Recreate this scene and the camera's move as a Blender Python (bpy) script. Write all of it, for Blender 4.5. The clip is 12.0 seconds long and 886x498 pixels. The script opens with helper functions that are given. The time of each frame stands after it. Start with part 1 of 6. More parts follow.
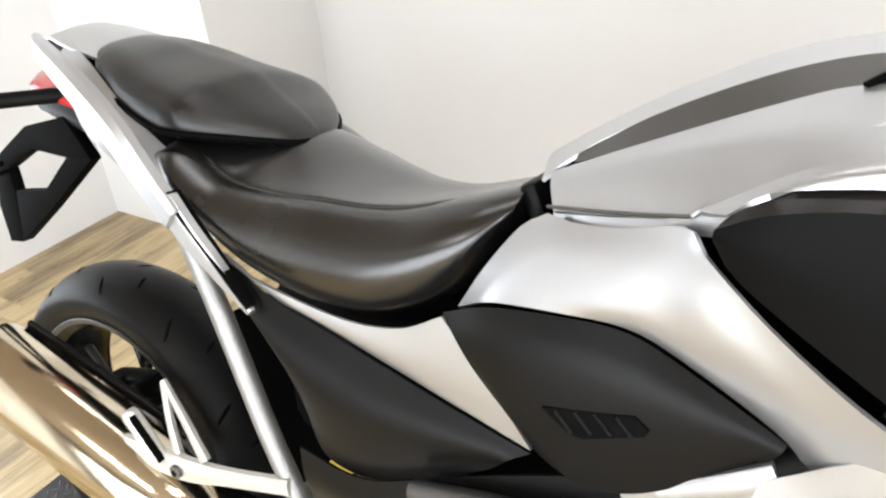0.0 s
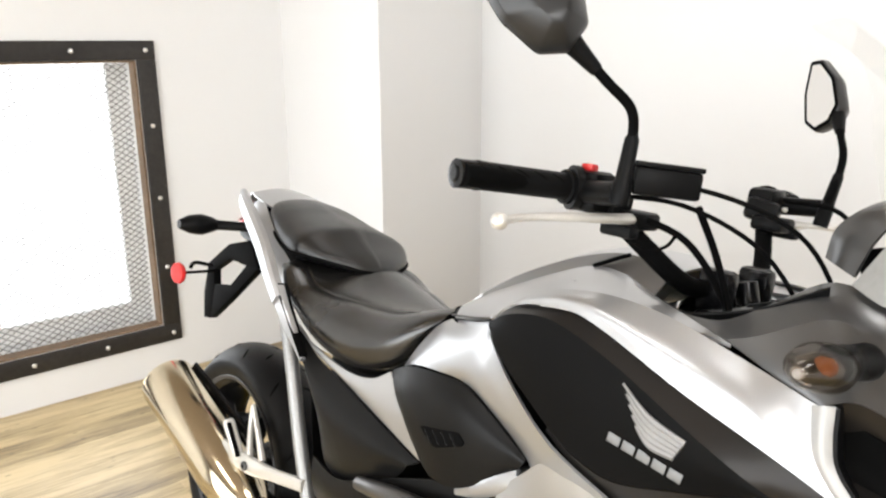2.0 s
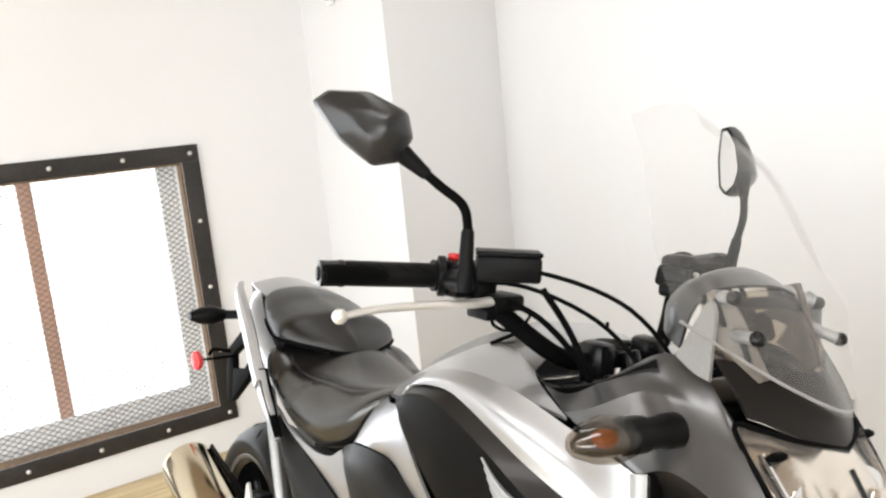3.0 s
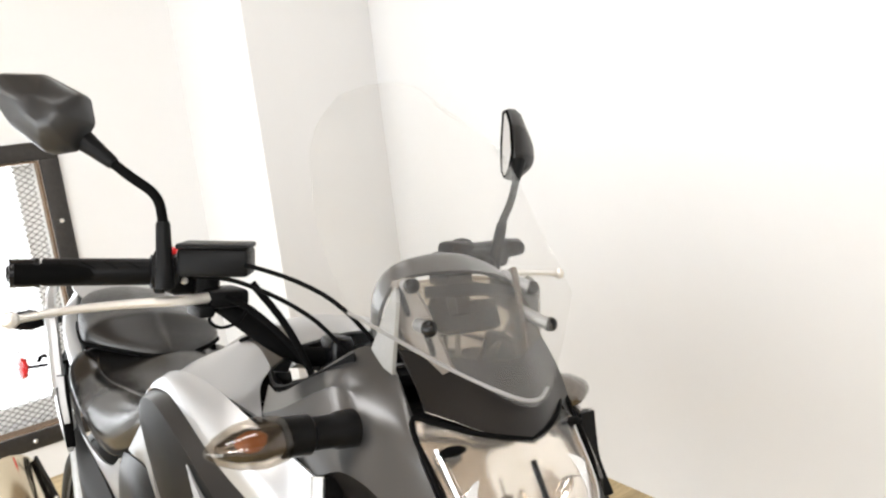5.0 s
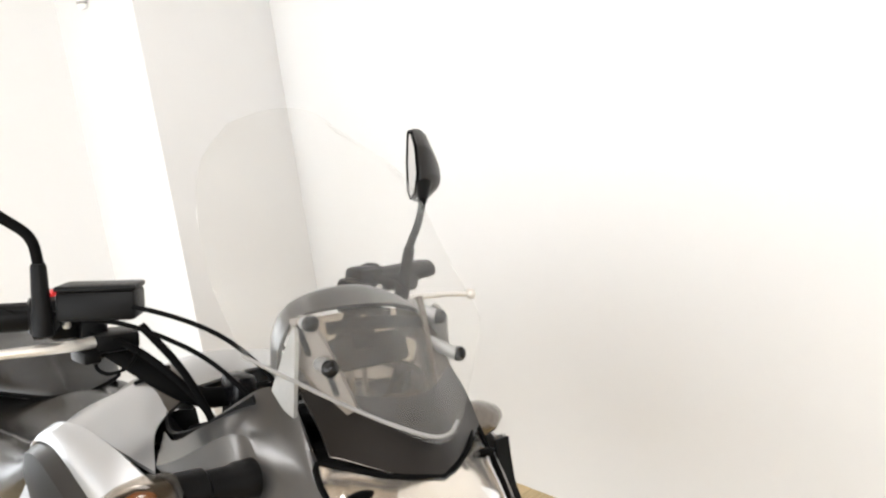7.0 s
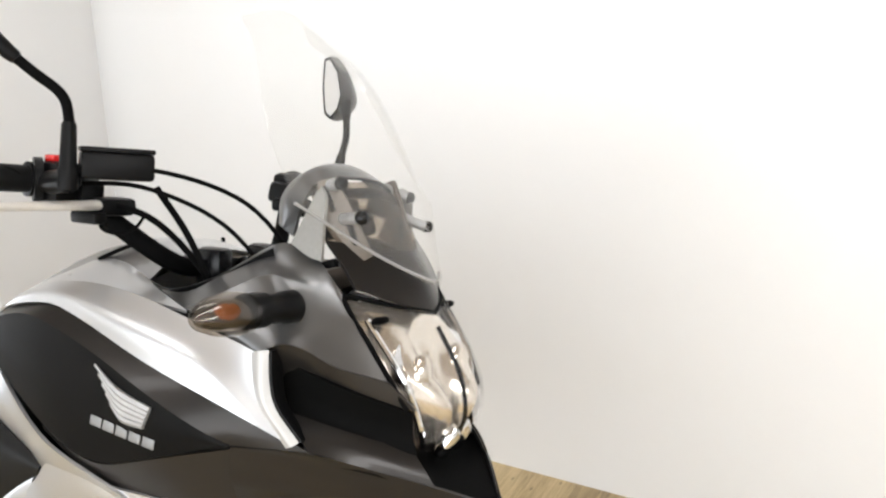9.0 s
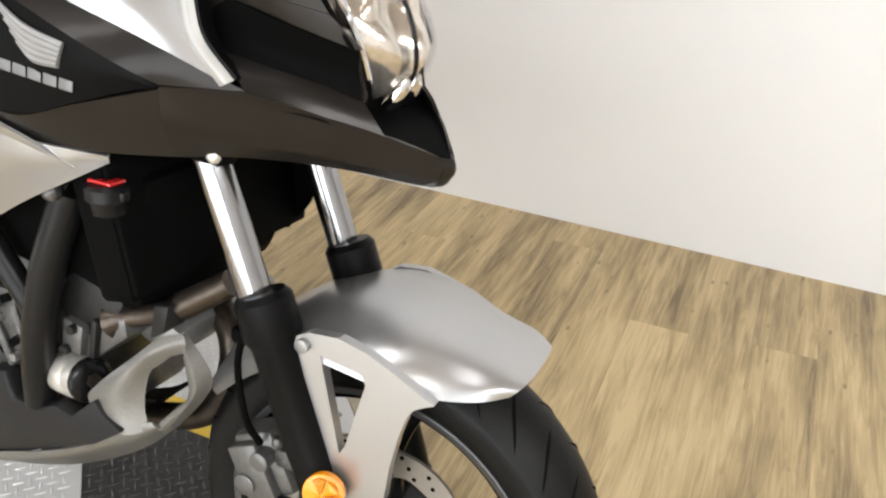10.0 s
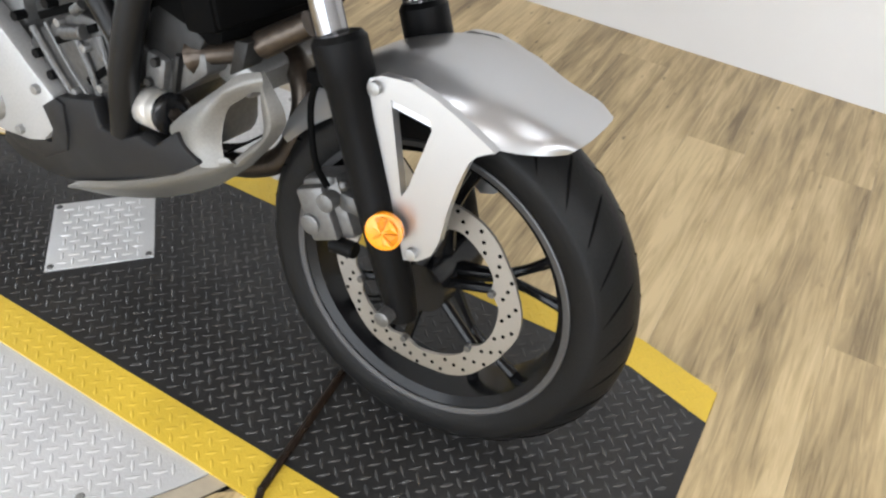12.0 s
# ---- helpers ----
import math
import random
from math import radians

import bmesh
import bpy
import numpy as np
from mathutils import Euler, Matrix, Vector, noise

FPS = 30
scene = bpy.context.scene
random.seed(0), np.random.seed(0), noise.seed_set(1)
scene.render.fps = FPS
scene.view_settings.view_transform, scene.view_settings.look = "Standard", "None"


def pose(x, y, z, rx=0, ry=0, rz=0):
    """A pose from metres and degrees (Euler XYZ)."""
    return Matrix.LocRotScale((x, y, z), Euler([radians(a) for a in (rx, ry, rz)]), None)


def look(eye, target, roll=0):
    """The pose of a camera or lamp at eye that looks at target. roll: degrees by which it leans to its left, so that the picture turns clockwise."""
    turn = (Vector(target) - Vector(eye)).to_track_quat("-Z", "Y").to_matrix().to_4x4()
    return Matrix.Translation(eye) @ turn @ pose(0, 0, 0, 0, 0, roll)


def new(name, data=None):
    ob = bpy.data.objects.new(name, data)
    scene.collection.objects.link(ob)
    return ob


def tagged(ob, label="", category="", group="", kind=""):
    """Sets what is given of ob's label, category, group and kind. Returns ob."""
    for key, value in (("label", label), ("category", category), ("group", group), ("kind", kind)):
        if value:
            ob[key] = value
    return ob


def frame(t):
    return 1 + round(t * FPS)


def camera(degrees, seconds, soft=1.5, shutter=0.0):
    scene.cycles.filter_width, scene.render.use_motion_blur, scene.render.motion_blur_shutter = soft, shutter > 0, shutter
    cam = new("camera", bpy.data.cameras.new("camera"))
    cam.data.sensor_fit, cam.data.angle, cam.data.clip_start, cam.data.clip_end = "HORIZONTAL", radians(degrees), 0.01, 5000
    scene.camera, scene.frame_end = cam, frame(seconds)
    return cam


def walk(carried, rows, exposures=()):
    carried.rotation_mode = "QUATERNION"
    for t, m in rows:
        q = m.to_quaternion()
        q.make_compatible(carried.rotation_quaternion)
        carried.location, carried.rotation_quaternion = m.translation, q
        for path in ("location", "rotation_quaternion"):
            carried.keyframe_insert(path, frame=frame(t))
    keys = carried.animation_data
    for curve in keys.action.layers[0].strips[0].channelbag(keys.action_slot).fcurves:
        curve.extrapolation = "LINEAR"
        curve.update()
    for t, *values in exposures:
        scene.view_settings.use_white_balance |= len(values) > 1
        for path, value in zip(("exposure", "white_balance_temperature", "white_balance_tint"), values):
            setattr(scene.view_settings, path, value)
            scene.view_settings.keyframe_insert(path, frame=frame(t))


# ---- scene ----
cam = camera(60.0, 12.0, soft=2.3)

PATH = [
    (0, (1.063, -0.551, 1.293), (0.1, 0.87, 0.266), -5.1),
    (0.5, (1.206, -0.536, 1.318), (-0.16, 0.654, 0.471), -4.5),
    (1, (1.298, -0.538, 1.332), (-0.214, 0.578, 0.647), -5.8),
    (1.5, (1.477, -0.653, 1.352), (-0.065, 0.483, 0.772), -4.2),
    (2, (1.672, -0.74, 1.381), (0.194, 0.502, 0.858), -0.2),
    (2.5, (1.79, -0.722, 1.415), (0.21, 0.436, 1.013), -2.3),
    (3, (1.909, -0.564, 1.423), (0.255, 0.502, 1.07), -5.7),
    (3.5, (1.975, -0.41, 1.404), (0.343, 0.686, 1.037), -5.5),
    (3.7, (1.996, -0.382, 1.41), (0.364, 0.712, 1.036), -5.7),
    (5.3, (2.027, -0.316, 1.379), (0.499, 0.913, 0.987), -6.2),
    (5.5, (2.026, -0.316, 1.387), (0.523, 0.946, 1.001), -5.7),
    (6, (2.027, -0.306, 1.4), (0.533, 0.981, 1.068), -5.9),
    (6.5, (2.022, -0.284, 1.408), (0.552, 1.019, 1.033), -6.7),
    (6.7, (2.019, -0.28, 1.403), (0.561, 1.035, 1.022), -6.8),
    (8.3, (1.958, -0.474, 1.38), (0.852, 1.114, 0.878), -9.4),
    (8.5, (1.923, -0.556, 1.38), (0.931, 1.101, 0.862), -5.9),
    (9, (1.935, -0.613, 1.34), (1.019, 1.099, 0.859), -1.3),
    (9.1, (1.938, -0.603, 1.324), (1.029, 1.098, 0.793), -1.0),
    (9.5, (1.931, -0.603, 1.245), (1.098, 1.063, 0.517), -1.3),
    (9.7, (1.925, -0.605, 1.219), (1.164, 1.026, 0.348), -0.3),
    (10, (1.931, -0.606, 1.187), (1.217, 0.958, 0.163), 0.2),
    (10.5, (1.939, -0.641, 1.156), (1.27, 0.802, -0.057), 2.6),
    (11, (1.951, -0.677, 1.12), (1.352, 0.642, -0.259), 5.6),
    (11.5, (1.965, -0.705, 1.121), (1.347, 0.582, -0.28), 6.1),
    (12, (1.955, -0.695, 1.133), (1.262, 0.586, -0.238), 3.2),
]
EXPOSURES = [(0.0, -0.11, 6250, 10), (1.0, -0.23, 6350, 10), (2.0, -0.37, 6450, 10), (3.5, -0.36, 6400, 10), (5.5, -0.19, 6450, 10), (6.5, -0.19, 6450, 10), (8.5, -0.30, 6350, 10), (9.5, -0.43, 6350, 10), (10.5, -0.49, 6400, 10), (12.0, -0.49, 6050, 10)]
walk(cam, [(t, look(eye, target, roll)) for t, eye, target, roll in PATH], EXPOSURES)

# ---- light ----
world = bpy.data.worlds.new("world")
scene.world = world
world.use_nodes = True
world.node_tree.nodes["Background"].inputs[0].default_value = (0.9, 0.95, 1.0, 1)
world.node_tree.nodes["Background"].inputs[1].default_value = 1.0


def area(name, eye, target, sx, sy, watts, colour):
    lamp = bpy.data.lights.new(name, "AREA")
    lamp.shape, lamp.size, lamp.size_y, lamp.energy, lamp.color = "RECTANGLE", sx, sy, watts, colour
    ob = new(name, lamp)
    ob.matrix_world = look(eye, target)
    return ob


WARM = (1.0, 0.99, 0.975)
# Unseen lamp added from the east to fill the pier and the nose.
area("unseen_ceiling_lamp", (4.1, -1.7, 2.60), (-0.5, 0.7, 0.6), 1.8, 0.9, 122, WARM)
# Unseen lamp added on the camera side as fill.
area("unseen_ceiling_lamp", (0.4, -1.9, 2.70), (0.7, -0.9, 0.6), 1.4, 0.3, 22, WARM)
# Two more ceiling lamps out of view, assumed from lamp reflections.
area("unseen_ceiling_lamp", (1.6, -0.2, 2.70), (1.6, -0.2, 0), 0.25, 1.2, 18, WARM)
area("unseen_ceiling_lamp", (0.2, 0.6, 2.70), (0.2, 0.6, 0), 1.4, 0.25, 7, WARM)
# Large light for an assumed shop window, out of view on the south side.
area("assumed_storefront_light", (1.6, -3.50, 1.12), (1.6, 0.0, 1.05), 5.2, 2.16, 122, (0.87, 0.945, 1.0))
area("window_daylight", (-1.43, -0.35, 0.80), (1.0, -0.35, 0.6), 1.3, 1.0, 13, (0.93, 0.97, 1.0))


# ---- materials ----
def nodes_of(name):
    m = bpy.data.materials.new(name)
    m.use_nodes = True
    return m, m.node_tree, m.node_tree.nodes["Principled BSDF"]


def mat(name, colour, rough=0.5, metal=0.0, coat=0.0, grain=0.0, scale=60.0, spread=0.12, stain=0.1, rspread=0.08, coat_rough=0.08, spec=0.5):
    """A painted, moulded or metal surface: colour varied at two scales, with fine relief."""
    m, tree, b = nodes_of(name)
    n, l = tree.nodes, tree.links
    tc = n.new("ShaderNodeTexCoord")
    fine, broad = n.new("ShaderNodeTexNoise"), n.new("ShaderNodeTexNoise")
    fine.inputs["Scale"].default_value, fine.inputs["Detail"].default_value = scale, 6
    broad.inputs["Scale"].default_value, broad.inputs["Detail"].default_value = 5.0, 4
    for t in (fine, broad):
        l.new(tc.outputs["Object"], t.inputs["Vector"])
    v1, v2 = n.new("ShaderNodeMapRange"), n.new("ShaderNodeMapRange")
    v1.inputs["To Min"].default_value, v1.inputs["To Max"].default_value = 1 - spread, 1 + spread
    v2.inputs["To Min"].default_value, v2.inputs["To Max"].default_value = 1 - stain, 1 + stain
    l.new(fine.outputs["Fac"], v1.inputs["Value"])
    l.new(broad.outputs["Fac"], v2.inputs["Value"])
    mul = n.new("ShaderNodeMath")
    mul.operation = "MULTIPLY"
    l.new(v1.outputs[0], mul.inputs[0])
    l.new(v2.outputs[0], mul.inputs[1])
    mix = n.new("ShaderNodeVectorMath")
    mix.operation = "SCALE"
    mix.inputs[0].default_value = colour
    l.new(mul.outputs[0], mix.inputs["Scale"])
    l.new(mix.outputs[0], b.inputs["Base Color"])
    r = n.new("ShaderNodeMapRange")
    r.inputs["To Min"].default_value, r.inputs["To Max"].default_value = max(0.02, rough - rspread), min(1, rough + rspread)
    l.new(broad.outputs["Fac"], r.inputs["Value"])
    l.new(r.outputs[0], b.inputs["Roughness"])
    b.inputs["Metallic"].default_value = metal
    b.inputs["Coat Weight"].default_value = coat
    b.inputs["Coat Roughness"].default_value = coat_rough
    b.inputs["Specular IOR Level"].default_value = spec
    if grain:
        bump = n.new("ShaderNodeBump")
        bump.inputs["Strength"].default_value, bump.inputs["Distance"].default_value = grain, 0.002
        l.new(fine.outputs["Fac"], bump.inputs["Height"])
        l.new(bump.outputs[0], b.inputs["Normal"])
    return m


def sheet(name, tint, gloss_rough=0.03, shine=0.04, haze=0.0):
    """Thin clear or smoked plastic."""
    m = bpy.data.materials.new(name)
    m.use_nodes = True
    n, l = m.node_tree.nodes, m.node_tree.links
    n.remove(n["Principled BSDF"])
    clear, gloss, mix, rim = n.new("ShaderNodeBsdfTransparent"), n.new("ShaderNodeBsdfGlossy"), n.new("ShaderNodeMixShader"), n.new("ShaderNodeLayerWeight")
    clear.inputs["Color"].default_value = (*tint, 1)
    gloss.inputs["Roughness"].default_value = gloss_rough
    rim.inputs["Blend"].default_value = 0.5
    power, scale = n.new("ShaderNodeMath"), n.new("ShaderNodeMath")
    power.operation, power.inputs[1].default_value = "POWER", 4.0
    scale.operation, scale.inputs[1].default_value, scale.inputs[2].default_value = "MULTIPLY_ADD", shine * 6, shine
    l.new(rim.outputs["Facing"], power.inputs[0])
    l.new(power.outputs[0], scale.inputs[0])
    l.new(scale.outputs[0], mix.inputs[0])
    l.new(clear.outputs[0], mix.inputs[1])
    l.new(gloss.outputs[0], mix.inputs[2])
    last = mix
    if haze:
        dull, over = n.new("ShaderNodeBsdfDiffuse"), n.new("ShaderNodeMixShader")
        dull.inputs["Color"].default_value = (0.9, 0.9, 0.9, 1)
        over.inputs[0].default_value = haze
        l.new(mix.outputs[0], over.inputs[1])
        l.new(dull.outputs[0], over.inputs[2])
        last = over
    l.new(last.outputs[0], n["Material Output"].inputs["Surface"])
    return m


def glow(name, colour, strength):
    m, tree, b = nodes_of(name)
    b.inputs["Base Color"].default_value = (*colour, 1)
    b.inputs["Emission Color"].default_value = (*colour, 1)
    b.inputs["Emission Strength"].default_value = strength
    return m


def wood(name):
    """Light oak-look vinyl planks, grain along each plank's length (its own x)."""
    m, tree, b = nodes_of(name)
    n, l = tree.nodes, tree.links
    tc, info = n.new("ShaderNodeTexCoord"), n.new("ShaderNodeObjectInfo")
    shift, mapping = n.new("ShaderNodeVectorMath"), n.new("ShaderNodeMapping")
    comb = n.new("ShaderNodeCombineXYZ")
    mulr = n.new("ShaderNodeMath")
    mulr.operation, mulr.inputs[1].default_value = "MULTIPLY", 37.0
    l.new(info.outputs["Random"], mulr.inputs[0])
    for i in range(3):
        l.new(mulr.outputs[0], comb.inputs[i])
    shift.operation = "ADD"
    l.new(tc.outputs["Object"], shift.inputs[0])
    l.new(comb.outputs[0], shift.inputs[1])
    mapping.inputs["Scale"].default_value = (1.9, 28.0, 1.0)
    l.new(shift.outputs[0], mapping.inputs["Vector"])
    grain, blotch, knots = n.new("ShaderNodeTexNoise"), n.new("ShaderNodeTexNoise"), n.new("ShaderNodeTexNoise")
    grain.inputs["Scale"].default_value, grain.inputs["Detail"].default_value, grain.inputs["Roughness"].default_value = 2.0, 9, 0.65
    grain.inputs["Distortion"].default_value = 1.4
    l.new(mapping.outputs[0], grain.inputs["Vector"])
    map2 = n.new("ShaderNodeMapping")
    map2.inputs["Scale"].default_value = (1.4, 8.5, 1.0)
    l.new(shift.outputs[0], map2.inputs["Vector"])
    blotch.inputs["Scale"].default_value, blotch.inputs["Detail"].default_value = 1.6, 8
    l.new(map2.outputs[0], blotch.inputs["Vector"])
    ramp = n.new("ShaderNodeValToRGB")
    e = ramp.color_ramp.elements
    e[0].position, e[0].color = 0.30, (0.175, 0.127, 0.067, 1)
    e[1].position, e[1].color = 0.60, (0.61, 0.478, 0.266, 1)
    mid = ramp.color_ramp.elements.new(0.47)
    mid.color = (0.44, 0.334, 0.176, 1)
    addn = n.new("ShaderNodeMath")
    addn.operation = "ADD"
    half = n.new("ShaderNodeMath")
    half.operation, half.inputs[1].default_value = "MULTIPLY_ADD", 0.55
    half.inputs[2].default_value = -0.03
    l.new(blotch.outputs["Fac"], half.inputs[0])
    sc = n.new("ShaderNodeMath")
    sc.operation, sc.inputs[1].default_value = "MULTIPLY", 0.5
    l.new(grain.outputs["Fac"], sc.inputs[0])
    l.new(sc.outputs[0], addn.inputs[0])
    l.new(half.outputs[0], addn.inputs[1])
    tone = n.new("ShaderNodeMath")
    tone.operation = "ADD"
    tr = n.new("ShaderNodeMapRange")
    tr.inputs["To Min"].default_value, tr.inputs["To Max"].default_value = -0.085, 0.075
    l.new(info.outputs["Random"], tr.inputs["Value"])
    l.new(addn.outputs[0], tone.inputs[0])
    l.new(tr.outputs[0], tone.inputs[1])
    l.new(tone.outputs[0], ramp.inputs["Fac"])
    spot, map3, near, dark = n.new("ShaderNodeTexVoronoi"), n.new("ShaderNodeMapping"), n.new("ShaderNodeMapRange"), n.new("ShaderNodeVectorMath")
    map3.inputs["Scale"].default_value = (1.0, 2.4, 1.0)
    l.new(shift.outputs[0], map3.inputs["Vector"])
    l.new(map3.outputs[0], spot.inputs["Vector"])
    spot.inputs["Scale"].default_value = 8.0
    near.inputs["From Min"].default_value, near.inputs["From Max"].default_value = 0.02, 0.11
    near.inputs["To Min"].default_value, near.inputs["To Max"].default_value = 0.36, 1.0
    l.new(spot.outputs["Distance"], near.inputs["Value"])
    dark.operation = "SCALE"
    l.new(ramp.outputs["Color"], dark.inputs[0])
    l.new(near.outputs[0], dark.inputs["Scale"])
    l.new(dark.outputs[0], b.inputs["Base Color"])
    b.inputs["Roughness"].default_value = 0.36
    b.inputs["Specular IOR Level"].default_value = 0.5
    bump = n.new("ShaderNodeBump")
    bump.inputs["Strength"].default_value, bump.inputs["Distance"].default_value = 0.15, 0.001
    l.new(grain.outputs["Fac"], bump.inputs["Height"])
    l.new(bump.outputs[0], b.inputs["Normal"])
    return m


SILVER = mat("silver_paint", (0.455, 0.459, 0.468), 0.32, 0.8, 0.4, 0, 900, 0.04, 0.012, 0.02)
LIPSILVER = mat("satin_silver", (0.37, 0.365, 0.355), 0.45, 0.4, 0.1, 0, 900, 0.04, 0.03, 0.02)
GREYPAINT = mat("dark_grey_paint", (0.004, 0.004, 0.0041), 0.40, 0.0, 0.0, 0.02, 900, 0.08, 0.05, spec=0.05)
# Upper shroud and beak ledge: the light on them put into the tone.
FACET = mat("facet_tone", (0.019, 0.0172, 0.016), 0.33, 0.5, 0.1, 0.02, 900, 0.06, 0.04, spec=0.25)
# Lower shroud, beak and under-cowl: how each catches light put into the tone.
SHROUDLOW = mat("under_facet_tone", (0.024, 0.0215, 0.0198), 0.30, 0.6, 0.15, 0.02, 900, 0.06, 0.04, spec=0.3)
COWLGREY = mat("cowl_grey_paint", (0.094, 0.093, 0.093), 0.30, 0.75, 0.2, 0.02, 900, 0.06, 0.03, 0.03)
CHEEK = mat("screen_cheek_grey", (0.23, 0.225, 0.215), 0.4, 0.2, 0, 0.05, 200)
MIRRORSHELL = mat("mirror_shell", (0.011, 0.011, 0.0115), 0.34, 0, 0, 0.1, 600, 0.1, 0.1, spec=0.5)
TUBEGREY = mat("frame_black", (0.008, 0.008, 0.0083), 0.32, 0.0, 0, 0.1, 300, 0.1, 0.15, spec=0.2)
GUNMETAL = mat("gunmetal_paint", (0.085, 0.081, 0.078), 0.32, 0.7, 0.4, 0.02, 900, 0.06, 0.04)
PLASTIC = mat("grained_black_plastic", (0.0042, 0.0042, 0.0044), 0.36, 0, 0, 0.2, 700, 0.15, 0.12, spec=0.09)
MATTE = mat("matte_black", (0.0022, 0.0022, 0.0022), 0.7, 0, 0, 0.1, 300, spec=0.04)

DUSTY = mat("dusty_black_plastic", (0.015, 0.015, 0.0158), 0.48, 0, 0, 0.2, 500, 0.3, 0.5, spec=0.2)
SIDEPLASTIC = mat("worn_side_plastic", (0.0055, 0.0053, 0.0051), 0.32, 0, 0, 0.15, 700, 0.25, 0.3, 0.06, spec=0.13)
DARKCAST = mat("dark_cast_metal", (0.016, 0.0155, 0.015), 0.42, 0.3, 0, 0.4, 120, 0.25, 0.3, spec=0.3)
BARSTEEL = mat("worn_bar_steel", (0.022, 0.013, 0.008), 0.28, 0.4, 0, 0.9, 110, 0.5, 0.6)
GLOSS = mat("gloss_black", (0.005, 0.005, 0.0055), 0.24, 0, 0.05, 0, 200, spec=0.22)
RIMGREY = mat("rim_edge_grey", (0.075, 0.075, 0.078), 0.35, 0.5, 0, 0.1, 200)
VINYL = mat("seat_vinyl", (0.0050, 0.0046, 0.0043), 0.26, 0, 0.3, 0.08, 1100, 0.15, 0.14, 0.05, coat_rough=0.16, spec=0.8)
VINYL2 = mat("pillion_vinyl", (0.0045, 0.0042, 0.0040), 0.30, 0, 0, 0.2, 1100, 0.15, 0.10, 0.04, spec=0.55)
RUBBER = mat("tyre_rubber", (0.0065, 0.0065, 0.0066), 0.44, 0, 0, 0.3, 260, 0.35, 0.5, spec=0.16)
GROOVE = mat("groove", (0.003, 0.003, 0.003), 0.9, spec=0.05)
CHROME = mat("chrome", (0.78, 0.78, 0.79), 0.10, 1, 0, 0, 80, 0.03, 0.04, 0.04)
FORKCHROME = mat("fork_chrome", (0.33, 0.33, 0.345), 0.16, 1, 0, 0, 80, 0.03, 0.04, 0.03)
STAINLESS = mat("stainless", (0.66, 0.58, 0.44), 0.13, 1, 0, 0, 120, 0.05, 0.10, 0.04)
ALU = mat("cast_aluminium", (0.30, 0.30, 0.295), 0.42, 0.7, 0, 0.3, 200, 0.18, 0.18)
CASE = mat("painted_crankcase", (0.40, 0.40, 0.395), 0.42, 0.4, 0, 0.15, 220, 0.15, 0.2)
ALUBR = mat("bright_aluminium", (0.68, 0.66, 0.62), 0.34, 0.6, 0, 0.1, 200, 0.08, 0.06)
STAINED = mat("heat_stained_steel", (0.062, 0.050, 0.040), 0.32, 0.8, 0, 0.3, 90, 0.5, 0.6)
ENGINE = mat("engine_metal", (0.115, 0.114, 0.112), 0.40, 0.6, 0, 0.5, 120, 0.35, 0.45)
DISC = mat("brake_disc_steel", (0.33, 0.315, 0.295), 0.36, 0.75, 0, 0.15, 500, 0.15, 0.15)
COWL = mat("belly_cowl_silver", (0.17, 0.165, 0.154), 0.42, 0.5, 0.2, 0.15, 300, 0.25, 0.35, 0.03)
ORANGE = mat("amber_plastic", (0.85, 0.30, 0.004), 0.25, 0, 0.2, 0.3, 300, 0.25, 0.15)
AMBERWEDGE = mat("amber_wedge", (0.66, 0.22, 0.006), 0.25, 0, 0.2, 0.3, 300, 0.25, 0.15)
AMBER2 = mat("deep_amber", (0.25, 0.075, 0.018), 0.25, 0, 0.2, 0.3, 300, 0.25, 0.15)
RED = mat("red_plastic", (0.55, 0.02, 0.02), 0.25, 0, 0.5, 0.1, 300)
GREYLENS = mat("grey_lens", (0.15, 0.132, 0.115), 0.22, 0.9, 0.2, 0.5, 130, 0.3, 0.2)
HEADREF = mat("headlight_reflector", (0.78, 0.72, 0.65), 0.20, 0.85, 0.3, 0.9, 28, 0.08, 0.10, 0.06)
BEIGE = mat("screen_bracket", (0.125, 0.108, 0.092), 0.42, 0.2, 0, 0.1, 200, spec=0.3)
LIGHTGREY = mat("emblem_silver", (0.30, 0.30, 0.30), 0.4, 0.4)
LETTERGREY = mat("letter_silver", (0.17, 0.17, 0.17), 0.45, 0.3)
RINGWOOD = mat("greyed_joint_ring", (0.40, 0.345, 0.26), 0.55, 0, 0, 0.4, 30, 0.25, 0.35)
WHITEREVEAL = mat("white_reveal", (0.88, 0.88, 0.87), 0.6, 0, 0, 0.1, 60, 0.02, 0.03)
CLEAR = sheet("clear_screen", (0.985, 0.985, 0.98), 0.02, 0.025, 0.02)
SMOKE = sheet("smoked_screen", (0.69, 0.635, 0.57), 0.05, 0.04, 0.01)
PODLENS = sheet("signal_lens", (0.70, 0.655, 0.60), 0.03, 0.05)
LENS = sheet("headlight_lens", (0.97, 0.97, 0.97), 0.02, 0.03)
MIRRORGLASS = mat("mirror_glass", (0.9, 0.9, 0.9), 0.02, 1, 0, 0, 10, 0, 0, 0)
WALLPAINT = mat("white_wall", (0.735, 0.732, 0.728), 0.36, 0, 0, 0, 40, 0.004, 0.012, 0.01, spec=0.2)
BACKWALL = mat("tan_wall", (0.22, 0.20, 0.18), 0.6, 0, 0, 0.1, 40, 0.05, 0.1)
CEIL = mat("ceiling_paint", (0.30, 0.240, 0.178), 0.7, 0, 0, 0.05, 60, 0.05, 0.06)
WOOD = wood("oak_planks")
SUBFLOOR = mat("plank_joint", (0.20, 0.155, 0.10), 0.8)
